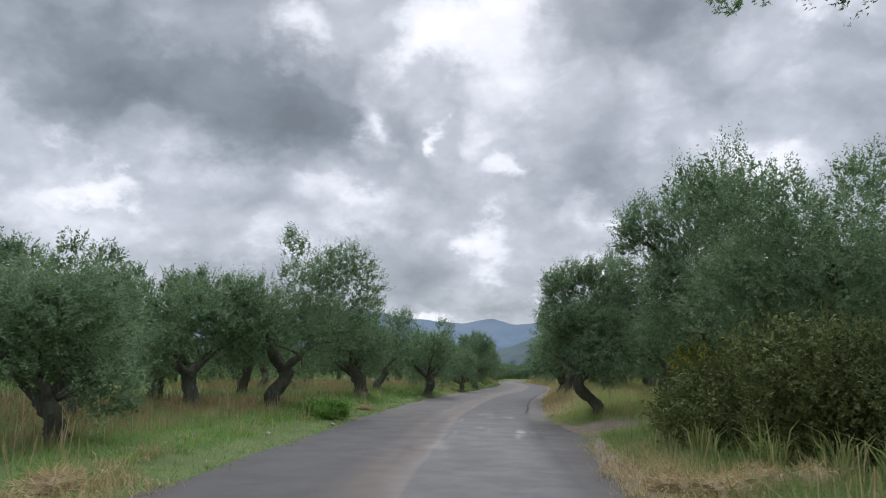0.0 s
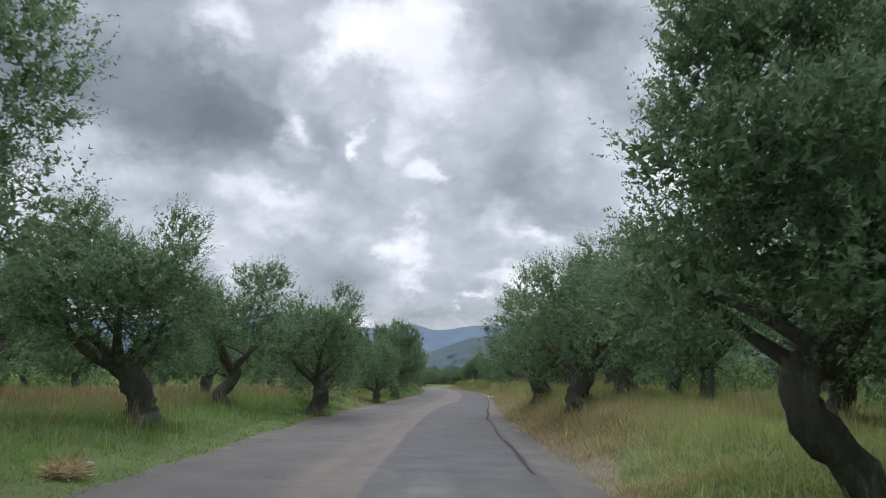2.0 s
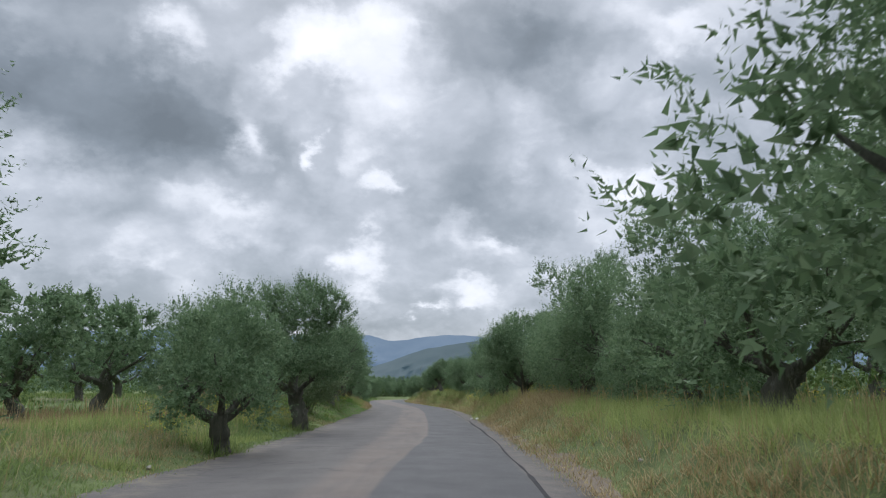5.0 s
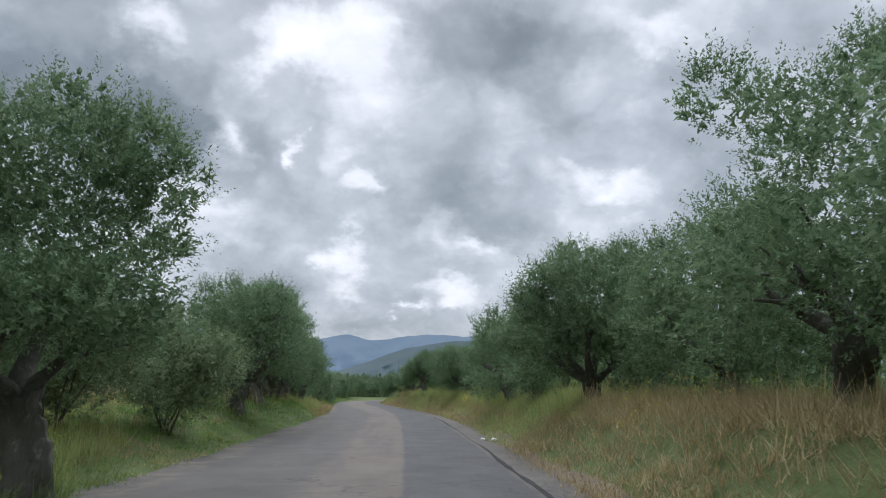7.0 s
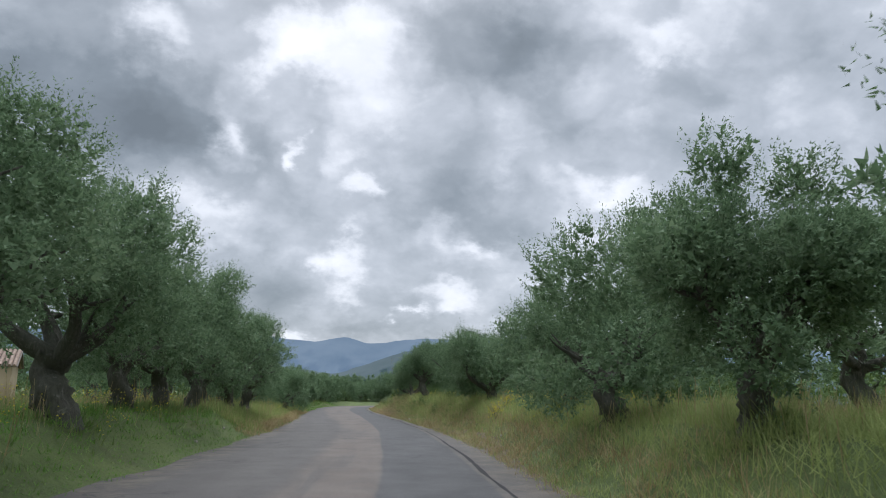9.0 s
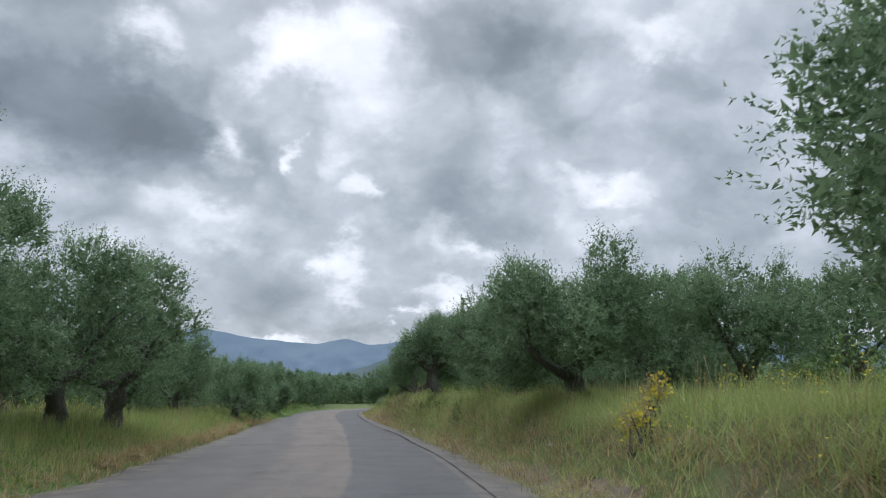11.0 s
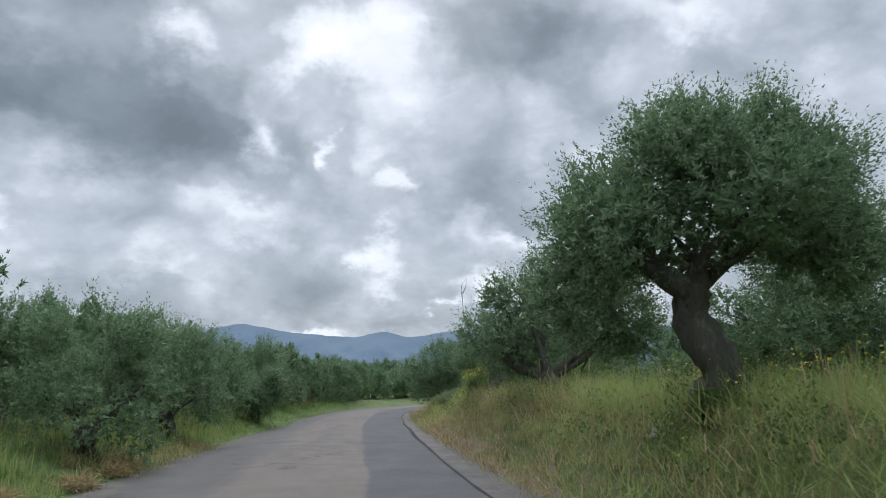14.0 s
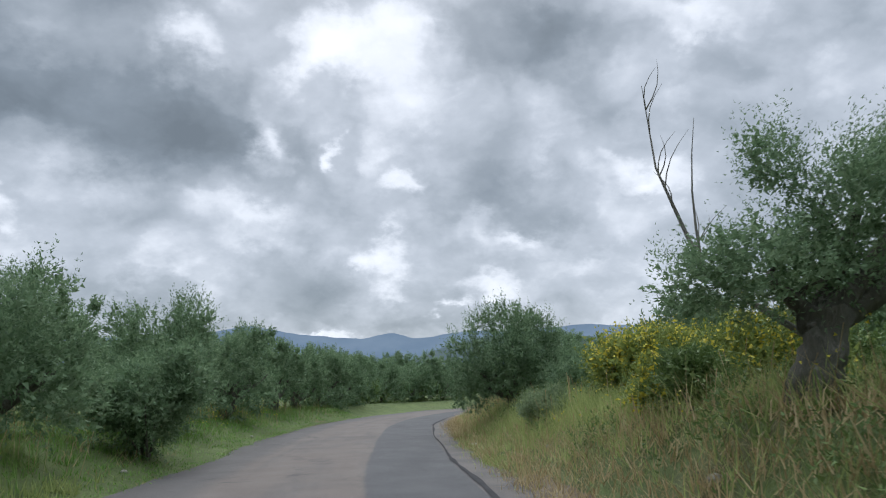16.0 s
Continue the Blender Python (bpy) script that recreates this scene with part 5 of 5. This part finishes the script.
def strip(count, near, far, y0, y1, rng, bias=1.0, share=0.5):
    """Places beside the lane, on both sides."""
    y = rng.uniform(y0, y1, count)
    s = near + (far - near) * rng.random(count) ** bias
    sgn = np.where(rng.random(count) < share, 1.0, -1.0)
    k = np.clip(np.searchsorted(LINE[:, 1], y), 0, len(LINE) - 1)
    q = LINE[k] + RIGHT[k] * (sgn * (HALF * np.where(sgn < 0, WIDE_L[k], WIDE_R[k]) + s))[:, None]
    return q[:, 0], q[:, 1], sgn, s


def build_grass():
    rng = np.random.default_rng(12)
    # close to the lane
    x, y, sgn, s = strip(52000, -0.08, 7.0, 3, 152, rng, 1.45, 0.58)
    dry = patchy(x, y, 0.42, 3) + np.where(s < 1.7, np.where(sgn > 0, np.where(s < 1.0, 0.9, np.where(y > 104, 0.3, 0.15)), 0.0), -0.35) + np.where((sgn < 0) & (y > 50) & (y < 78) & (s < 2.4), 0.75, 0.0) + 0.35 * rng.normal(size=len(x))
    bare = ((x - 4.35) / 1.3) ** 2 + ((y - 19.3) / 1.4) ** 2 < 1.0
    x, y, sgn, s, dry = x[~bare], y[~bare], sgn[~bare], s[~bare], dry[~bare]
    low = np.clip(s / 1.1, 0.32, 1.0)
    tall = (0.16 + 0.26 * rng.random(len(x))) * low * np.where(sgn > 0, np.where(y > 60, 1.55, 1.25), 0.95)
    lush = (sgn < 0) & (((s < 2.6) & (y < 48)) | ((s < 4.5) & (y > 70))) & (rng.random(len(x)) < 0.85)
    tall = np.where(lush, tall * 0.62, tall)
    straw = (dry > np.where((sgn > 0) & (y > 24), 0.38, 0.62)) & ~lush
    green = ~straw & ~lush & ((sgn < 0) | (y < 17))
    yellow = ~straw & ~lush & (sgn > 0) & (y >= 17)
    groups = (
        ("verge_grass", green, GRASS, 0.018, "green meadow grass along the lane"),
        ("meadow_verge", yellow, GRASS_YELLOW, 0.0115, "yellowish green meadow grass beside the lane"),
        ("lush_verge", lush, GRASS_LUSH, 0.015, "fresh bright green grass at the lane's edge"),
        ("dry_verge", straw, STRAW, 0.0115, "dry straw-coloured grass along the lane"),
    )
    for name, sel, mat, w, label in groups:
        v, f = blades(x[sel], y[sel], tall[sel], w * 1.15, 12, 0.13, 1.35, rng, far=True)
        tagged(new(name, mesh_of(name, v, f, mat)), label, "grass", kind="stuff")
    # tall stalks with seed heads
    x, y, sgn, s = strip(5200, 0.7, 8.0, 4, 150, rng)
    v, f = blades(x, y, rng.uniform(0.4, 0.75, len(x)), 0.010, 3, 0.10, 0.45, rng, True)
    tagged(new("seed_stalks", mesh_of("seed_stalks", v, f, STRAW)), "tall dry seeding grass stalks", "grass", kind="stuff")
    # russet dry meadow on the left side at the start
    x, y, sgn, s = strip(9000, 2.6, 12.0, 8, 62, rng)
    keep = (sgn < 0) & (patchy(x, y, 0.3, 8) > -0.35)
    v, f = blades(x[keep], y[keep], rng.uniform(0.22, 0.42, keep.sum()), 0.014, 5, 0.10, 0.5, rng, True)
    tagged(new("russet_grass", mesh_of("russet_grass", v, f, RUSSET)), "russet seeding grass in the meadow", "grass", kind="stuff")
    # rank grass on the bank beside the last stretch
    x, y, sgn, s = strip(9000, 0.5, 5.5, 98, 146, rng)
    keep = sgn > 0
    v, f = blades(x[keep], y[keep], rng.uniform(0.2, 0.42, keep.sum()), 0.011, 14, 0.14, 1.25, rng, far=True)
    tagged(new("bank_grass", mesh_of("bank_grass", v, f, GRASS_YELLOW)), "tall yellowish green grass on the bank", "grass", kind="stuff")
    # leafy weeds among it
    x, y, sgn, s = strip(230, 0.5, 4.0, 100, 140, rng, 1.0, 1.0)
    r = rng.uniform(0.12, 0.30, len(x))
    v, f = sprays(np.stack([x, y, ground_z(x, y) + rng.uniform(0.05, 0.22, len(x)), r, r, r * 0.9], 1), 4200, 8, rng, (0.05, 0.09), 0.36, 1.1, (0.14, 0.3))
    tagged(new("bank_weeds", mesh_of("bank_weeds", v, f, SHRUB)), "leafy green weeds among the grass of the bank", "weeds", kind="stuff")
    # the meadows between the trees
    x, y, sgn, s = strip(20000, 7.0, 30.0, 6, 150, rng)
    v, f = blades(x, y, rng.uniform(0.2, 0.42, len(x)), 0.05, 5, 0.18, 0.6, rng, far=True)
    tagged(new("meadow_grass", mesh_of("meadow_grass", v, f, GRASS)), "green meadow grass under the olive trees", "grass", kind="stuff")
    # pale reedy tussocks in front of the brambles
    for k, (tx, ty) in enumerate(((4.2, 9.6), (4.75, 9.0), (5.35, 8.6), (4.0, 11.4), (5.0, 8.1))):
        at = rng.normal(size=(7, 2)) * 0.10
        v, f = blades(tx + at[:, 0], ty + at[:, 1], rng.uniform(0.6, 0.95, 7), 0.030, 9, 0.05, 1.0, rng)
        tagged(new("grass_tussock", mesh_of("grass_tussock", v, f, GRASS_YELLOW)), "pale reedy grass tussock in front of the brambles", "grass")
    # rank weeds and grass that hide the feet of the trunks
    feet = np.array([(ob.location.x, ob.location.y) for ob in bpy.data.objects if ob.name.startswith("olive_tree")])
    near = np.abs(aside(feet[:, 0], feet[:, 1])[0]) < 8.5
    feet = np.repeat(feet[near], 46, 0)
    ring, turn = rng.uniform(0.16, 0.75, len(feet)), rng.uniform(0, 6.283, len(feet))
    x, y = feet[:, 0] + ring * np.cos(turn), feet[:, 1] + ring * np.sin(turn)
    v, f = blades(x, y, rng.uniform(0.20, 0.52, len(x)) * (1.2 - ring), 0.028, 8, 0.07, 1.0, rng, far=True)
    tagged(new("trunk_weeds", mesh_of("trunk_weeds", v, f, GRASS)), "rank green weeds round the olive trunks", "weeds", kind="stuff")
    # tall weeds on the left verge
    x, y, sgn, s = strip(9000, 0.25, 4.2, 50, 128, rng, 1.2, 0.0)
    keep = ((y < 73) | (y > 93)) & (patchy(x, y, 0.8, 31) > -0.45)
    x, y, s = x[keep], y[keep], s[keep]
    v, f = blades(x, y, rng.uniform(0.22, 0.55, len(x)) * np.clip(s / 1.0, 0.5, 1.0), 0.022, 7, 0.09, 0.9, rng, far=True)
    tagged(new("tall_weeds", mesh_of("tall_weeds", v, f, GRASS_YELLOW)), "tall yellowish green weeds on the verge", "weeds", kind="stuff")
    # cut hay lying in heaps beside the lane
    x, y, sgn, s = strip(14000, -0.1, 1.3, 3, 150, rng)
    keep = ((sgn < 0) & ((y > 92) & (y < 122) | (y < 13)) | (sgn > 0) & (y > 24) | (sgn > 0) & (y < 12)) & ((patchy(x, y, 0.9, 21) > 0.0) | ((y < 11) | (y > 84)) & (sgn > 0))
    v, f = blades(x[keep], y[keep], rng.uniform(0.16, 0.30, keep.sum()), 0.012, 7, 0.10, 1.9, rng)
    tagged(new("cut_hay", mesh_of("cut_hay", v, f, DRY_HAY)), "cut dry hay lying at the lane's edge", "hay", kind="stuff")
    # yellow flowering weeds
    x, y, sgn, s = strip(3600, 0.6, 6.0, 50, 145, rng, 1.0, 0.4)
    keep = patchy(x, y, 0.5, 17) > 0.15
    x, y = x[keep], y[keep]
    z = ground_z(x, y)
    hh = rng.uniform(0.28, 0.55, len(x))
    c = np.repeat(np.stack([x, y, z + hh], 1), 6, 0) + rng.normal(size=(6 * len(x), 3)) * np.array([0.07, 0.07, 0.06])
    v, f = leaves(c, unit(rng.normal(size=c.shape)), np.full(len(c), 0.035), np.full(len(c), 0.03), rng)
    tagged(new("yellow_weeds", mesh_of("yellow_weeds", v, f, BROOM)), "small yellow wild flowers in the grass", "flowers", kind="stuff")


build_grass()
